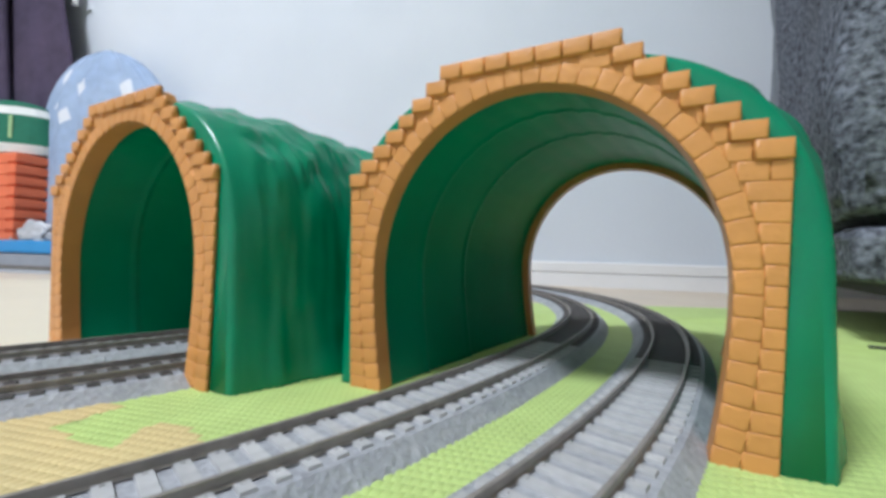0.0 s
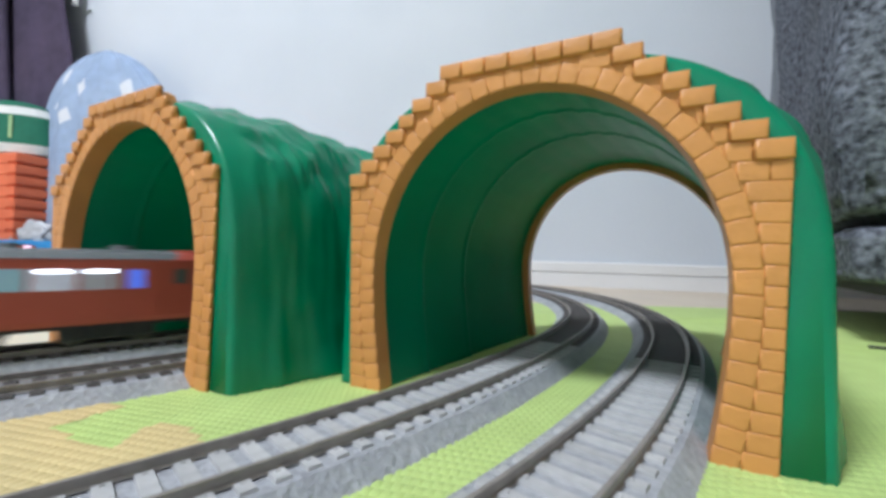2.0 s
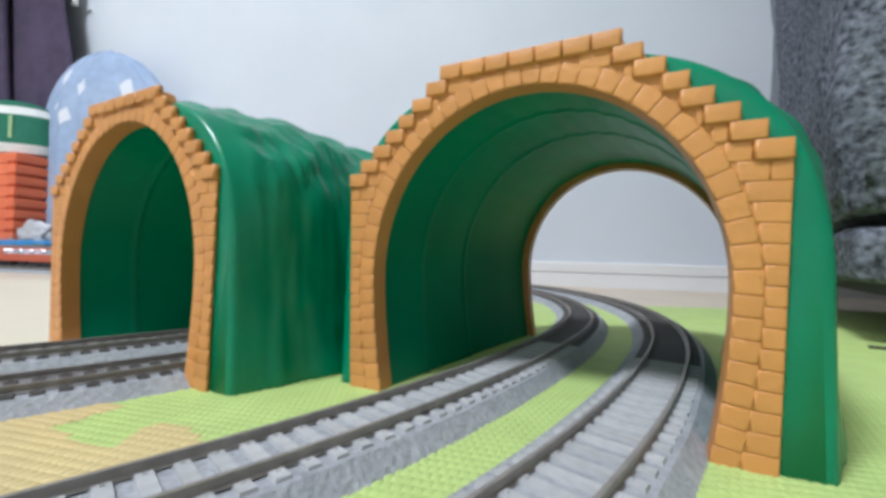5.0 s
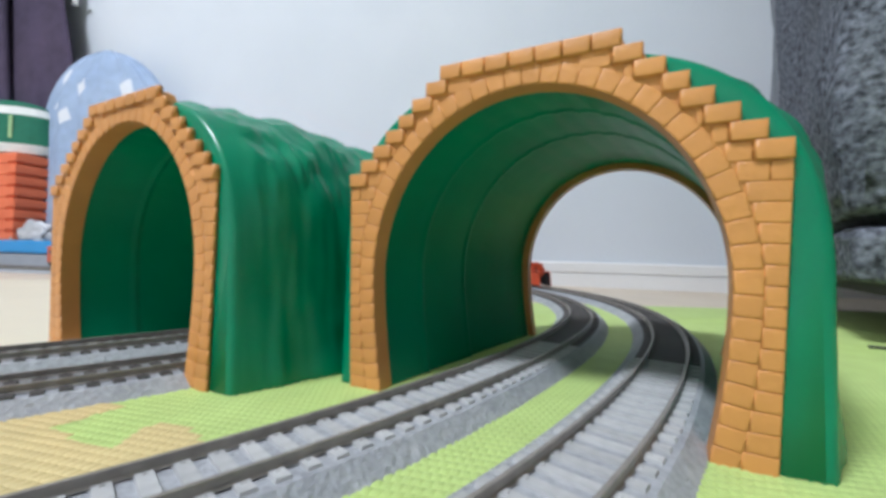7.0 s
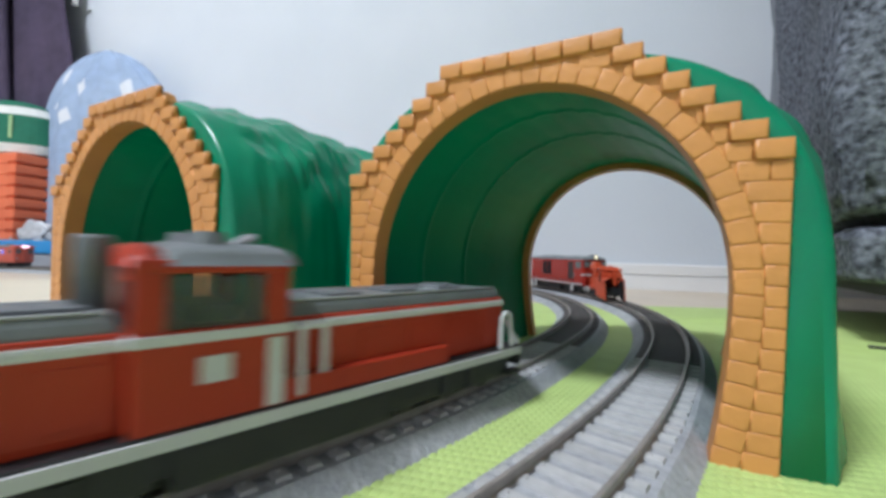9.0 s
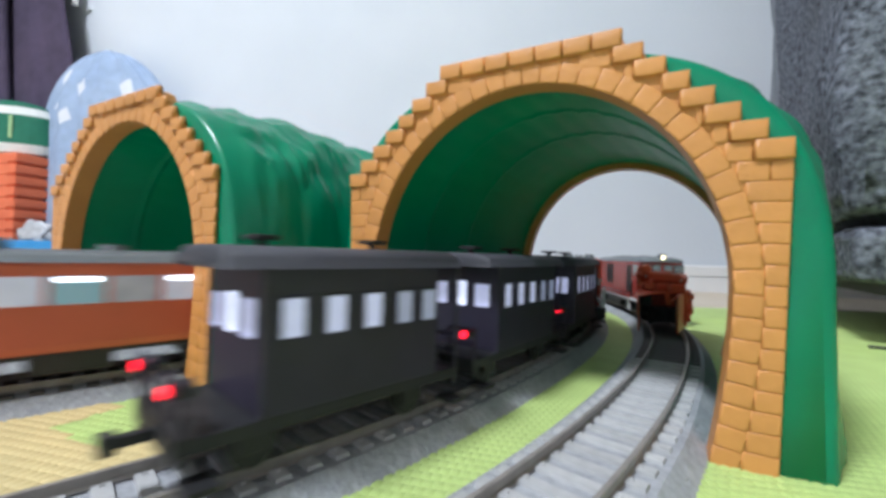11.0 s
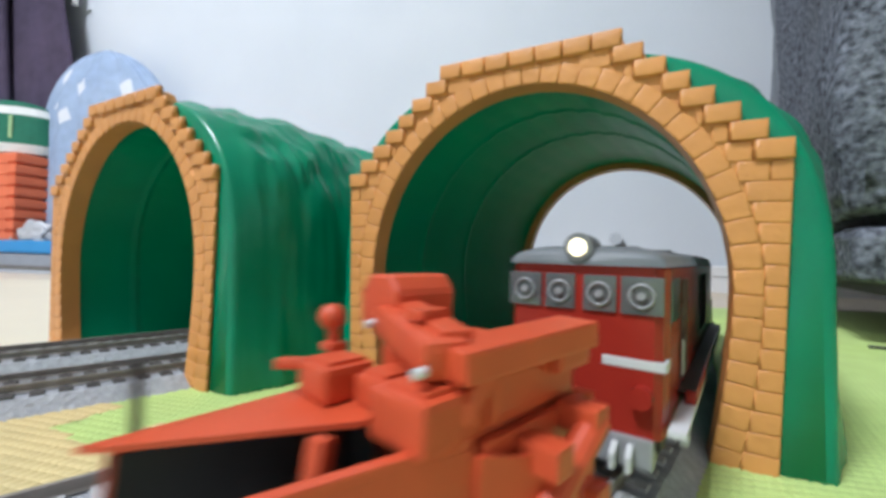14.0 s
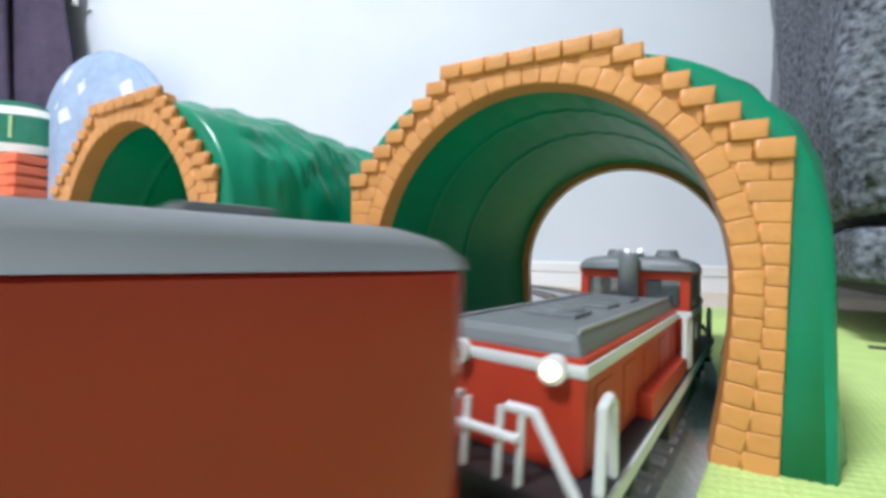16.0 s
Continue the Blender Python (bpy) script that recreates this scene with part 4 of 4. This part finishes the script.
def caboose(label, last):
    t = empty("brake_van", label, "brake van", "brake vans of the train")
    L = 0.076
    W = 0.0165
    part("frame", box(-L, 0, -0.0160, 0.0160, 0.0090, 0.0120, 0.0005), BLACK, t)
    body = part("body", box(-L + 0.015, -0.010, -W, W, 0.0120, 0.0432, 0.0006), CABOOSE, t, "dark brown wooden body")
    part("roof", vault(-L + 0.007, -0.001, W + 0.0012, 0.0428, 0.0478, 0.001), VAN_ROOF, t, "dark rounded roof over the end platforms", smooth=True)
    for x in (-0.055, -0.022):
        v = part("roof_ventilator", cyl((x, 0, 0.0470), (x, 0, 0.0497), 0.0012, None, 10), BLACK, t)
        part("cowl", box(x - 0.003, x + 0.003, -0.0035, 0.0035, 0.0492, 0.0504, 0.0004), BLACK, v)
    xs = [-0.0545, -0.0440, -0.0335, -0.0230, -0.0140]
    windows(body, xs, 0.0058, W, 0.0278, 0.0368, [VAN_LIT, VAN_LIT, VAN_LIT, VAN_DIM, VAN_DIM], CABOOSE)
    for x, d in ((-0.010, 1), (-L + 0.015, -1)):
        for y, w in ((-0.0095, 0.0030), (0.0, 0.0024), (0.0095, 0.0030)):
            part("end_window", box(x - 0.0004 * d - 0.0003, x + 0.0004 * d + 0.0003, y - w, y + w, 0.0280, 0.0362 if y else 0.0370, 0.0006), VAN_LIT if y else TUBE_SOFT, body)
    for e, d in ((0.0, 1), (-L, -1)):
        for side in (-1, 1):
            rail = tube([(e - d * 0.001, side * 0.0160, 0.0430 if d > 0 else 0.0225), (e - d * 0.001, side * 0.0155, 0.0220), (e - d * 0.001, side * 0.0050, 0.0220), (e - d * 0.001, side * 0.0050, 0.0120)], 0.0006)
            part("platform_railing", rail, CABOOSE, t)
            part("corner_post", tube([(e - d * 0.001, side * 0.0155, 0.0120), (e - d * 0.001, side * 0.0155, 0.0222)], 0.0006), CABOOSE, t)
            part("railing_bar", tube([(e - d * 0.001, side * 0.0155, 0.0170), (e - d * 0.001, side * 0.005, 0.0170)], 0.0005), CABOOSE, t)
        part("buffer_beam", box(*sorted((e, e - d * 0.002)), -0.0160, 0.0160, 0.0070, 0.0125, 0.0004), BLACK, t)
        coupler(t, e, d)
        for side in (-1, 1):
            part("footstep", box(*sorted((e - d * 0.001, e - d * 0.007)), *sorted((side * 0.0135, side * 0.0203)), 0.0030, 0.0042), BLACK, t)
    for side in (-1, 1):
        lamp = part("tail_lamp", cyl((-L - 0.0002, side * 0.0122, 0.0203), (-L + 0.004, side * 0.0122, 0.0203), 0.0019, None, 14), BLACK, t)
        part("tail_lens", cyl((-L - 0.0012, side * 0.0122, 0.0203), (-L - 0.0004, side * 0.0122, 0.0203), 0.0012, None, 14), TAILLIGHT, lamp, "red lit tail lens")
    for x in (-0.016, -0.060):
        for side in (-1, 1):
            part("wheel", cyl((x, side * 0.0082, 0.0054), (x, side * 0.0106, 0.0054), 0.0054, None, 18), BLACK, t)
            part("axle_guard", box(x - 0.004, x + 0.004, *sorted((side * 0.0115, side * 0.0130)), 0.0040, 0.0095, 0.0005), BLACK, t)
    return t


TUBE_SOFT = material("bright_end_window", (0.8, 0.8, 0.9), 0.3, emit=(0.80, 0.84, 1.0), emit_strength=0.8)


def railcar(label, seed, front_cab=True, rear_cab=True, paint=None):
    """A two-cab diesel railcar with lit windows."""
    t = empty("diesel_railcar", label, "railcar")
    paint = paint or MAROON
    L, W = 0.246, 0.0175
    rng = random.Random(seed)
    rings = []
    for x, ins in ((-L, 0.002), (-L + 0.0015, 0.0006), (-L + 0.004, 0.0), (-0.004, 0.0), (-0.0015, 0.0006), (0.0, 0.002)):
        w = W - ins
        rings.append([(x, -w + 0.0006, 0.0105), (x, w - 0.0006, 0.0105), (x, w, 0.0130), (x, w, 0.0395), (x, w - 0.0008, 0.0420), (x, -w + 0.0008, 0.0420), (x, -w, 0.0395), (x, -w, 0.0130)])
    body = part("body", loft(rings), paint, t, "vermilion steel body")
    part("roof", vault(-L + 0.004, -0.004, W + 0.0002, 0.0408, 0.0452, 0.006), GREY_ROOF, t, "grey rounded roof", smooth=True)
    for x in (-0.0035, -L + 0.0035):
        part("roof_end", vault(*((x - 0.013, x + 0.0055) if x > -0.1 else (x - 0.0055, x + 0.013)), W + 0.0004, 0.0406, 0.0455, 0.004), paint, t, "vermilion roof end", smooth=True)
    for i, x in enumerate((-0.035, -0.075, -0.165, -0.205)):
        part("roof_ventilator", cyl((x, 0, 0.0445), (x, 0, 0.0474), 0.0050, 0.0042, 16), GREY_ROOF, t)
    part("air_conditioner", box(-0.136, -0.104, -0.0105, 0.0105, 0.0443, 0.0490, 0.0012), GREY_ROOF, t, "flat grey air conditioner")
    # passenger windows, doors with a blue pane, cab windows
    if front_cab:
        windows(body, [-0.0305], 0.0070, W, 0.0268, 0.0358, [LIT_BLUE])
    if rear_cab:
        windows(body, [-L + 0.0305], 0.0070, W, 0.0268, 0.0358, [LIT_BLUE])
    first, final = (-0.044 if front_cab else -0.024), -L + (0.044 if rear_cab else 0.036)
    xs = [first - 0.0158 * i for i in range(int((first - final) / 0.0158) + 1)]
    windows(body, xs, 0.0142, W, 0.0266, 0.0362, [CAR_DIM, CAR_LIT, WINDOW_TEAL, CAR_DIM, CAR_LIT])
    for i, x in enumerate(xs):
        if i % 2 == 1 or rng.random() < 0.3:
            for side in (-1, 1):
                part("ceiling_tube", box(x - 0.0055, x + 0.0055, *sorted((side * W, side * (W + 0.0004))), 0.0344, 0.0358), TUBE, body, "lit ceiling tube behind the glass")
    for x in [q for q, has in ((-0.012, front_cab), (-L + 0.012, rear_cab)) if has]:
        for side in (-1, 1):
            part("cab_window", box(x - 0.003, x + 0.003, *sorted((side * (W - 0.0006), side * (W + 0.0002))), 0.0285, 0.0360), GLASS, body)
    for x in (-0.0395, -0.0215, -L + 0.0395, -L + 0.0215):
        for side in (-1, 1):
            part("door_edge", box(x - 0.0004, x + 0.0004, *sorted((side * W, side * (W + 0.0003))), 0.0125, 0.0395), paint, body)
    for e, d in ((0.0, 1), (-L, -1)):
        gang = part("gangway_door", box(*sorted((e, e + d * 0.0022)), -0.0045, 0.0045, 0.0110, 0.0405, 0.0008), paint, t, "vermilion gangway door")
        for side in (-1, 1):
            part("end_window", box(*sorted((e - d * 0.0010, e + d * 0.0004)), *sorted((side * 0.0058, side * 0.0138)), 0.0285, 0.0368, 0.0003), GLASS, t)
            part("lamp", cyl((e - d * 0.001, side * 0.0125, 0.0185), (e + d * 0.0012, side * 0.0125, 0.0185), 0.0016, None, 12), STEEL, t)
        if front_cab if d > 0 else rear_cab:
            part("sign_lamp", box(*sorted((e - d * 0.0060, e + d * 0.0026)), -0.0065, 0.0065, 0.0414, 0.0436, 0.0005), PINK_LIGHT, t, "lit pinkish sign lamp over the cab")
        part("snow_guard", box(*sorted((e - d * 0.001, e - d * 0.004)), -0.0130, 0.0130, 0.0025, 0.0100, 0.0006), BLACK, t)
        coupler(t, e, d)
    for a, b in ((-0.100, -0.075), (-0.135, -0.106), (-0.165, -0.142)):
        for side in (-1, 1):
            part("equipment_case", box(a, b, *sorted((side * 0.0060, side * 0.0155)), 0.0030, 0.0105, 0.0008), BLACK, t)
    part("underframe", box(-L + 0.003, -0.003, -0.0150, 0.0150, 0.0085, 0.0108), BLACK, t)
    bogie(t, -0.040, 0.026, 2)
    bogie(t, -L + 0.040, 0.026, 2)
    return t


WINDOW_TEAL = material("teal_seen_through_window", (0.16, 0.30, 0.34), 0.2, emit=(0.36, 0.52, 0.60), emit_strength=0.25)

hood_b = centre_cab_loco("vermilion centre-cab diesel locomotive with white bands, grey bonnet tops")
box_c = box_loco("vermilion box diesel locomotive with grey roof and large headlight")
plough = snow_plough("orange-red snow plough head with open black scoop")
hood_c = centre_cab_loco("vermilion centre-cab diesel locomotive coupled behind the box locomotive", True)
vans = [caboose("dark brown brake van with lit windows and red tail lamps", True)]
vans += [copy_thing(vans[0], pose(0, 0, 0)) for _ in range(2)]
cars = [railcar("vermilion diesel railcar with grey roof and lit windows", 3)]
cars += [copy_thing(cars[0], pose(0, 0, 0))]
# near train: stronger light painted in by the brighter vermilion
cars.append(railcar("vermilion diesel railcar with grey roof and lit windows, paint brightened as if lit", 3, paint=MAROON_LIT))
cars.append(copy_thing(cars[2], pose(0, 0, 0)))
cars.append(railcar("vermilion diesel railcar with one cab and lit windows", 3, True, False, MAROON_LIT))
cars.append(railcar("vermilion diesel railcar with lit windows and a cab at its tail", 4, False, True, MAROON_LIT))
for c in cars:
    tagged(c, group="diesel railcars")

# ---- things by the wall ----
CLOTH = material("blue_printed_cloth", (0.36, 0.45, 0.60), 0.9, grain=0.10, scale=40, second=(0.30, 0.39, 0.55), second_scale=10, bump=0.4, bump_scale=60)
COAT = material("purple_cloth", (0.075, 0.055, 0.095), 0.95, grain=0.15, scale=30, second=(0.055, 0.042, 0.075), second_scale=8, bump=0.4, bump_scale=80)
TEAL_CLOTH = material("dark_teal_cloth", (0.015, 0.06, 0.06), 0.95, grain=0.2, scale=40)
CORAL = material("coral_foam", (0.78, 0.17, 0.07), 0.7, grain=0.05, scale=30, second=(0.80, 0.20, 0.085), second_scale=14)
BOTTLE_GREEN = material("green_cushion_cloth", (0.015, 0.15, 0.085), 0.8, grain=0.08, scale=60)
CUSHION_WHITE = material("white_cushion_cloth", (0.72, 0.72, 0.68), 0.85, grain=0.05, scale=60)
SKY_BLUE = material("blue_toy_plastic", (0.05, 0.32, 0.68), 0.4, grain=0.03, scale=30)
GREY_PLASTIC = material("grey_plastic_base", (0.36, 0.38, 0.41), 0.6, grain=0.06, scale=40)
CLEAR = material("cloudy_plastic_film", (0.46, 0.46, 0.47), 0.3, grain=0.15, scale=60, bump=0.5, bump_scale=40)
LIME = material("pale_green_print", (0.50, 0.72, 0.35), 0.8, grain=0.03)


def printed_cloth():
    """The blue cloth with its scattered white angular prints."""
    nt = CLOTH.node_tree
    b = nt.nodes["Principled BSDF"]
    co = nt.nodes.new("ShaderNodeTexCoord")
    flat = nt.nodes.new("ShaderNodeMapping")
    flat.inputs["Scale"].default_value = (15.0, 3.0, 15.0)
    flat.inputs["Rotation"].default_value = (0, radians(24), 0)
    nt.links.new(co.outputs["Object"], flat.inputs["Vector"])
    cells = nt.nodes.new("ShaderNodeTexVoronoi")
    cells.distance = "CHEBYCHEV"
    cells.inputs["Scale"].default_value = 1.0
    cells.inputs["Randomness"].default_value = 0.75
    nt.links.new(flat.outputs[0], cells.inputs["Vector"])
    edge = nt.nodes.new("ShaderNodeMath")
    edge.operation = "LESS_THAN"
    edge.inputs[1].default_value = 0.25
    nt.links.new(cells.outputs["Distance"], edge.inputs[0])
    mix = nt.nodes.new("ShaderNodeMix")
    mix.data_type = "RGBA"
    nt.links.new(edge.outputs[0], mix.inputs["Factor"])
    nt.links.new(b.inputs["Base Color"].links[0].from_socket, mix.inputs["A"])
    mix.inputs["B"].default_value = (0.70, 0.72, 0.76, 1)
    nt.links.new(mix.outputs["Result"], b.inputs["Base Color"])
    return CLOTH


# blue toy tray on a grey base
tray = empty("blue_toy_tray", "low blue plastic toy tray on a grey base by the wall", "toy tray")
tray.matrix_basis = pose(-0.99, 1.00, 0, 0, 0, WALL_TURN)
part("base", box(-0.20, 0.40, -0.035, 0.035, 0.0, 0.034, 0.003), GREY_PLASTIC, tray, "grey plastic base")
part("tray", box(-0.20, 0.40, -0.038, 0.038, 0.036, 0.066, 0.004), SKY_BLUE, tray, "bright blue plastic edge")
for x in (-0.06, 0.0, 0.045, 0.09, 0.15):
    part("stud", cyl((x, -0.02, 0.066), (x, -0.02, 0.074), 0.007, 0.006, 14), STEEL, tray)
wire = new("black_wire", bpy.data.curves.new("black_wire", "CURVE"))
wire.data.dimensions, wire.data.bevel_depth = "3D", 0.0014
sp = wire.data.splines.new("POLY")
sp.points.add(14)
for i, q in enumerate(sp.points):
    u = i / 14
    q.co = (-0.955 + 0.10 * u, 0.965 - 0.02 * u, 0.068 + 0.034 * math.sin(math.pi * min(1, u * 1.1)) * (1 - 0.4 * u), 1)
wire.data.materials.append(BLACK)
tagged(wire, "thin black wire arching over the blue tray", "wire")
film_bag = bmesh.new()
bmesh.ops.create_icosphere(film_bag, subdivisions=4, radius=1.0)
for v in film_bag.verts:
    v.co = Vector((v.co.x * 0.045, v.co.y * 0.018, max(0, v.co.z) * 0.045)) * (1 + 0.35 * noise.noise(v.co * 2.6))
tagged(part("plastic_bag", film_bag, CLEAR, at=pose(-0.985, 0.985, 0.0665), smooth=True), "crumpled cloudy plastic bag on the blue tray", "bag")

# coral ribbed tower with a striped cushion on top
tower = empty("coral_foam_tower", "coral foam block tower with ribbed corner", "toy")
tower.matrix_basis = pose(-1.128, 1.07, 0, 0, 0, WALL_TURN)
part("core", box(-0.14, 0.085, -0.05, 0.05, 0.0, 0.285, 0.006), CORAL, tower, "coral foam panel")
for i in range(10):
    z = 0.004 + i * 0.028
    part("slat", box(-0.142, 0.066, -0.0535, -0.048, z + 0.0012, z + 0.0268, 0.0015), CORAL, tower)
    part("knuckle", box(0.068, 0.098, -0.057, 0.03, z + 0.003, z + 0.0245, 0.005), CORAL, tower)
cush = empty("striped_cushion", "green and white striped rounded cushion on the tower", "cushion")
cush.matrix_basis = pose(-1.138, 1.06, 0.286, 0, 0, 0)
R = 0.118
layers = [(0.0, 0.022, CUSHION_WHITE, "lower white stripe", 0.94, 1.0), (0.022, 0.096, BOTTLE_GREEN, "green middle", 1.0, 0.93), (0.096, 0.118, CUSHION_WHITE, "upper white stripe", 0.93, 0.80), (0.118, 0.140, BOTTLE_GREEN, "green cap", 0.80, 0.35)]
for z0, z1, mat, lab, k0, k1 in layers:
    prof = [(R * 0.25 * k0, z0)] + [(R * (k0 + (k1 - k0) * (u ** (2.2 if k1 < 0.5 else 1.0))) * 1.0, z0 + (z1 - z0) * u) for u in np.linspace(0, 1, 6)] + [(R * 0.25 * k1, z1 + 0.0005)]
    part("stripe", turned(prof, 36, 1.0, 0.5), mat, cush, lab, smooth=False)
for i in range(6):
    a = radians(-62 + 0 * i)
    part("print_bar", box(-0.0035, 0.0035, -0.001, 0.001, 0.0, 0.007, 0.0005), LIME, cush, "pale green printed mark",
         at=pose(R * math.cos(a) * 1.0, R * 0.5 * math.sin(a) - 0.0012, 0.036 + i * 0.0095, 0, 0, 28))

# heap of blue cloth with white shapes
def heap(u, v):
    """The draped heap: u round it, v up."""
    dome = 1.0 if v < 0.62 else math.sqrt(max(0.0006, 1 - ((v - 0.62) / 0.38) ** 2.2))
    lean = 0.010 * v
    fold = (0.006 * math.sin(u * 9 + 2 * v) + 0.004 * math.sin(u * 17 + 5 * v)) * (1 - 0.5 * v)
    x = (0.207 + 0.010 * math.sin(3 * v + 1)) * dome * math.cos(u)
    y = 0.056 * dome * math.sin(u)
    z = 0.562 * v - (0.030 * max(0.0, math.cos(u)) * v ** 2 - 0.010 * math.sin(4 * u) * v) * dome
    return (x + fold * math.cos(u) * 0.6 - lean, y + fold * math.sin(u), z)


rows = [[heap(2 * math.pi * i / 128, math.sin(j / 39 * math.pi / 2)) for i in range(128)] for j in range(40)]
cloth = part("draped_blue_cloth", loft(rows), printed_cloth(), at=pose(-0.868, 1.045, 0.0, 0, 0, WALL_TURN), smooth=True)
tagged(cloth, "light blue cloth with white printed shapes, draped in a heap", "cloth")

# hanging coat and dark teal cloth in the corner, with a rail bracket on the wall


def hanging(name, mat, at, w, h, flare, seed, label, category):
    rows = []
    for j in range(26):
        v = j / 25
        ring = []
        for i in range(56):
            a = 2 * math.pi * i / 56
            k = (1 - flare * v) * (1 + 0.10 * math.sin(a * 7 + seed + 2 * v))
            ring.append((w * math.cos(a) * k, 0.05 * math.sin(a) * k, h * v))
        rows.append(ring)
    t = empty(name, label, category)
    t.matrix_basis = at
    part("drape", loft(rows), mat, t, smooth=True)
    for k in range(3):
        x = w * (-0.55 + 0.5 * k)
        part("fold", loft([[(x * (1 - flare * v) + 0.022 * math.cos(a), -0.046 + 0.014 * math.sin(a) + 0.006 * math.sin(5 * v + k), h * v) for a in np.linspace(0, 2 * math.pi, 12, endpoint=False)] for v in np.linspace(0.0, 0.95, 14)]), mat, t, smooth=True)


hanging("purple_coat", COAT, pose(-1.305, 1.165, 0.0, 0, 0, WALL_TURN), 0.40, 1.25, 0.65, 1.0, "dark purple coat hanging down to the floor", "coat")
hanging("teal_cloth", TEAL_CLOTH, pose(-1.36, 1.06, 0.46, 0, 0, WALL_TURN), 0.15, 0.70, 0.15, 3.0, "dark teal cloth hanging beside the coat", "cloth")
hook = empty("wall_hook", "pale metal hooks on a bracket high on the wall", "hook")
hook.matrix_basis = along @ pose(-1.12, -0.012, 0.755)
part("bracket", box(-0.06, 0.07, -0.004, 0.010, 0.03, 0.06, 0.002), WHITE_TRIM, hook)
for x in (-0.03, 0.035):
    part("peg", tube([(x, -0.004, 0.045), (x, -0.02, 0.03), (x, -0.02, -0.02)], 0.008, 10), WHITE_TRIM, hook)
part("latch", box(0.042, 0.062, -0.024, -0.018, 0.0, 0.010, 0.002), WHITE, hook)
cable = new("black_cable", bpy.data.curves.new("black_cable", "CURVE"))
cable.data.dimensions, cable.data.bevel_depth = "3D", 0.0011
sp = cable.data.splines.new("POLY")
sp.points.add(16)
for i, q in enumerate(sp.points):
    u = i / 16
    q.co = (0.285 + 0.10 * u, 0.272 - 0.10 * u + 0.004 * math.sin(9 * u), 0.0018, 1)
cable.data.materials.append(BLACK)
tagged(cable, "thin black cable on the mat under the sofa", "cable")

# ceiling lamp
lamp = empty("ceiling_lamp", "round white ceiling lamp", "lamp")
lamp.matrix_basis = Matrix.Translation(LAMP_AT)
part("shade", turned([(0.05, 0.10), (0.30, 0.095), (0.32, 0.07), (0.30, 0.03), (0.05, 0.02)], 40), material("lamp_shade", (0.85, 0.85, 0.83), 0.5, emit=(1.0, 0.98, 0.94), emit_strength=9.0), lamp, smooth=True)


# ---- what moves ----
def speed_rows(points, t):
    """Where a train's front stands at t: points of seconds and metres, joined smoothly."""
    ts = [q[0] for q in points]
    ss = [q[1] for q in points]
    if t >= ts[-1]:
        return ss[-1]
    i = max(0, int(np.searchsorted(ts, t, side="right")) - 1)
    m = []
    for k in range(len(ts)):
        a = (ss[k] - ss[k - 1]) / (ts[k] - ts[k - 1]) if k else None
        b = (ss[k + 1] - ss[k]) / (ts[k + 1] - ts[k]) if k < len(ts) - 1 else None
        m.append(b if a is None else a if b is None else (a + b) / 2)
    h = ts[i + 1] - ts[i]
    u = (t - ts[i]) / h
    return (ss[i] * (2 * u ** 3 - 3 * u * u + 1) + m[i] * h * (u ** 3 - 2 * u * u + u)
            + ss[i + 1] * (-2 * u ** 3 + 3 * u * u) + m[i + 1] * h * (u ** 3 - u * u))


def run(thing, track, off, points, behind, b0, b1, way):
    """Keys a vehicle whose front is behind metres after the train's front; b0, b1: its bogies behind its front; way: 1 up the line, -1 down."""
    rows = []
    for k in range(81):
        t = k * 0.2
        s = speed_rows(points, t) - way * behind
        p0, _ = on(track, s - way * b0, off)
        p1, _ = on(track, s - way * b1, off)
        d = (p0 - p1).normalized()
        front = p0 + d * b0
        rows.append((t, Matrix.Translation((front.x, front.y, RAIL_TOP)) @ Matrix.Rotation(math.atan2(d.y, d.x), 4, "Z")))
    walk(thing, rows)


def motions():
    b = [(0.0, -1.20), (4.0, -0.62), (8.2, -0.005), (9.0, 0.116), (11.3, 0.460), (12.5, 0.650), (16.0, 1.19)]
    run(hood_b, MAIN, 0.0, b, 0.0, 0.034, 0.132, 1)
    for i, v in enumerate(vans):
        run(v, MAIN, 0.0, b, 0.1685 + 0.0830 * i, 0.016, 0.060, 1)
    c = [(0.0, 0.98), (6.8, 0.697), (7.5, 0.631), (8.2, 0.569), (9.2, 0.486), (11.3, 0.300), (12.2, 0.225), (13.1, 0.155), (13.5, 0.111), (13.9, 0.0735), (14.3, 0.0365), (14.5, 0.0170), (15.0, -0.0402), (15.5, -0.0882), (16.0, -0.1268)]
    run(box_c, MAIN, D_C, c, 0.0, 0.030, 0.120, -1)
    run(plough, MAIN, D_C, c, -0.051, 0.018, 0.031, -1)
    run(hood_c, MAIN, D_C, c, 0.1570, 0.034, 0.132, -1)
    a = [(0.0, -0.49), (1.8, -0.007), (3.75, 0.535), (4.1, 0.63), (7.3, 1.33), (9.05, 1.87), (16.0, 3.55)]
    for i in range(2):
        run(cars[i], YARD, -0.06, a, 0.255 * i, 0.040, 0.206, 1)
    d = [(0.0, 1.85), (1.9, 1.47), (6.9, 0.385), (9.2, 0.0154), (11.3, -0.483), (12.4, -0.742), (13.4, -0.985), (16.0, -1.61)]
    for i in range(4):
        run(cars[2 + i], YARD, 0.0, d, 0.250 * i, 0.040, 0.206, -1)


motions()
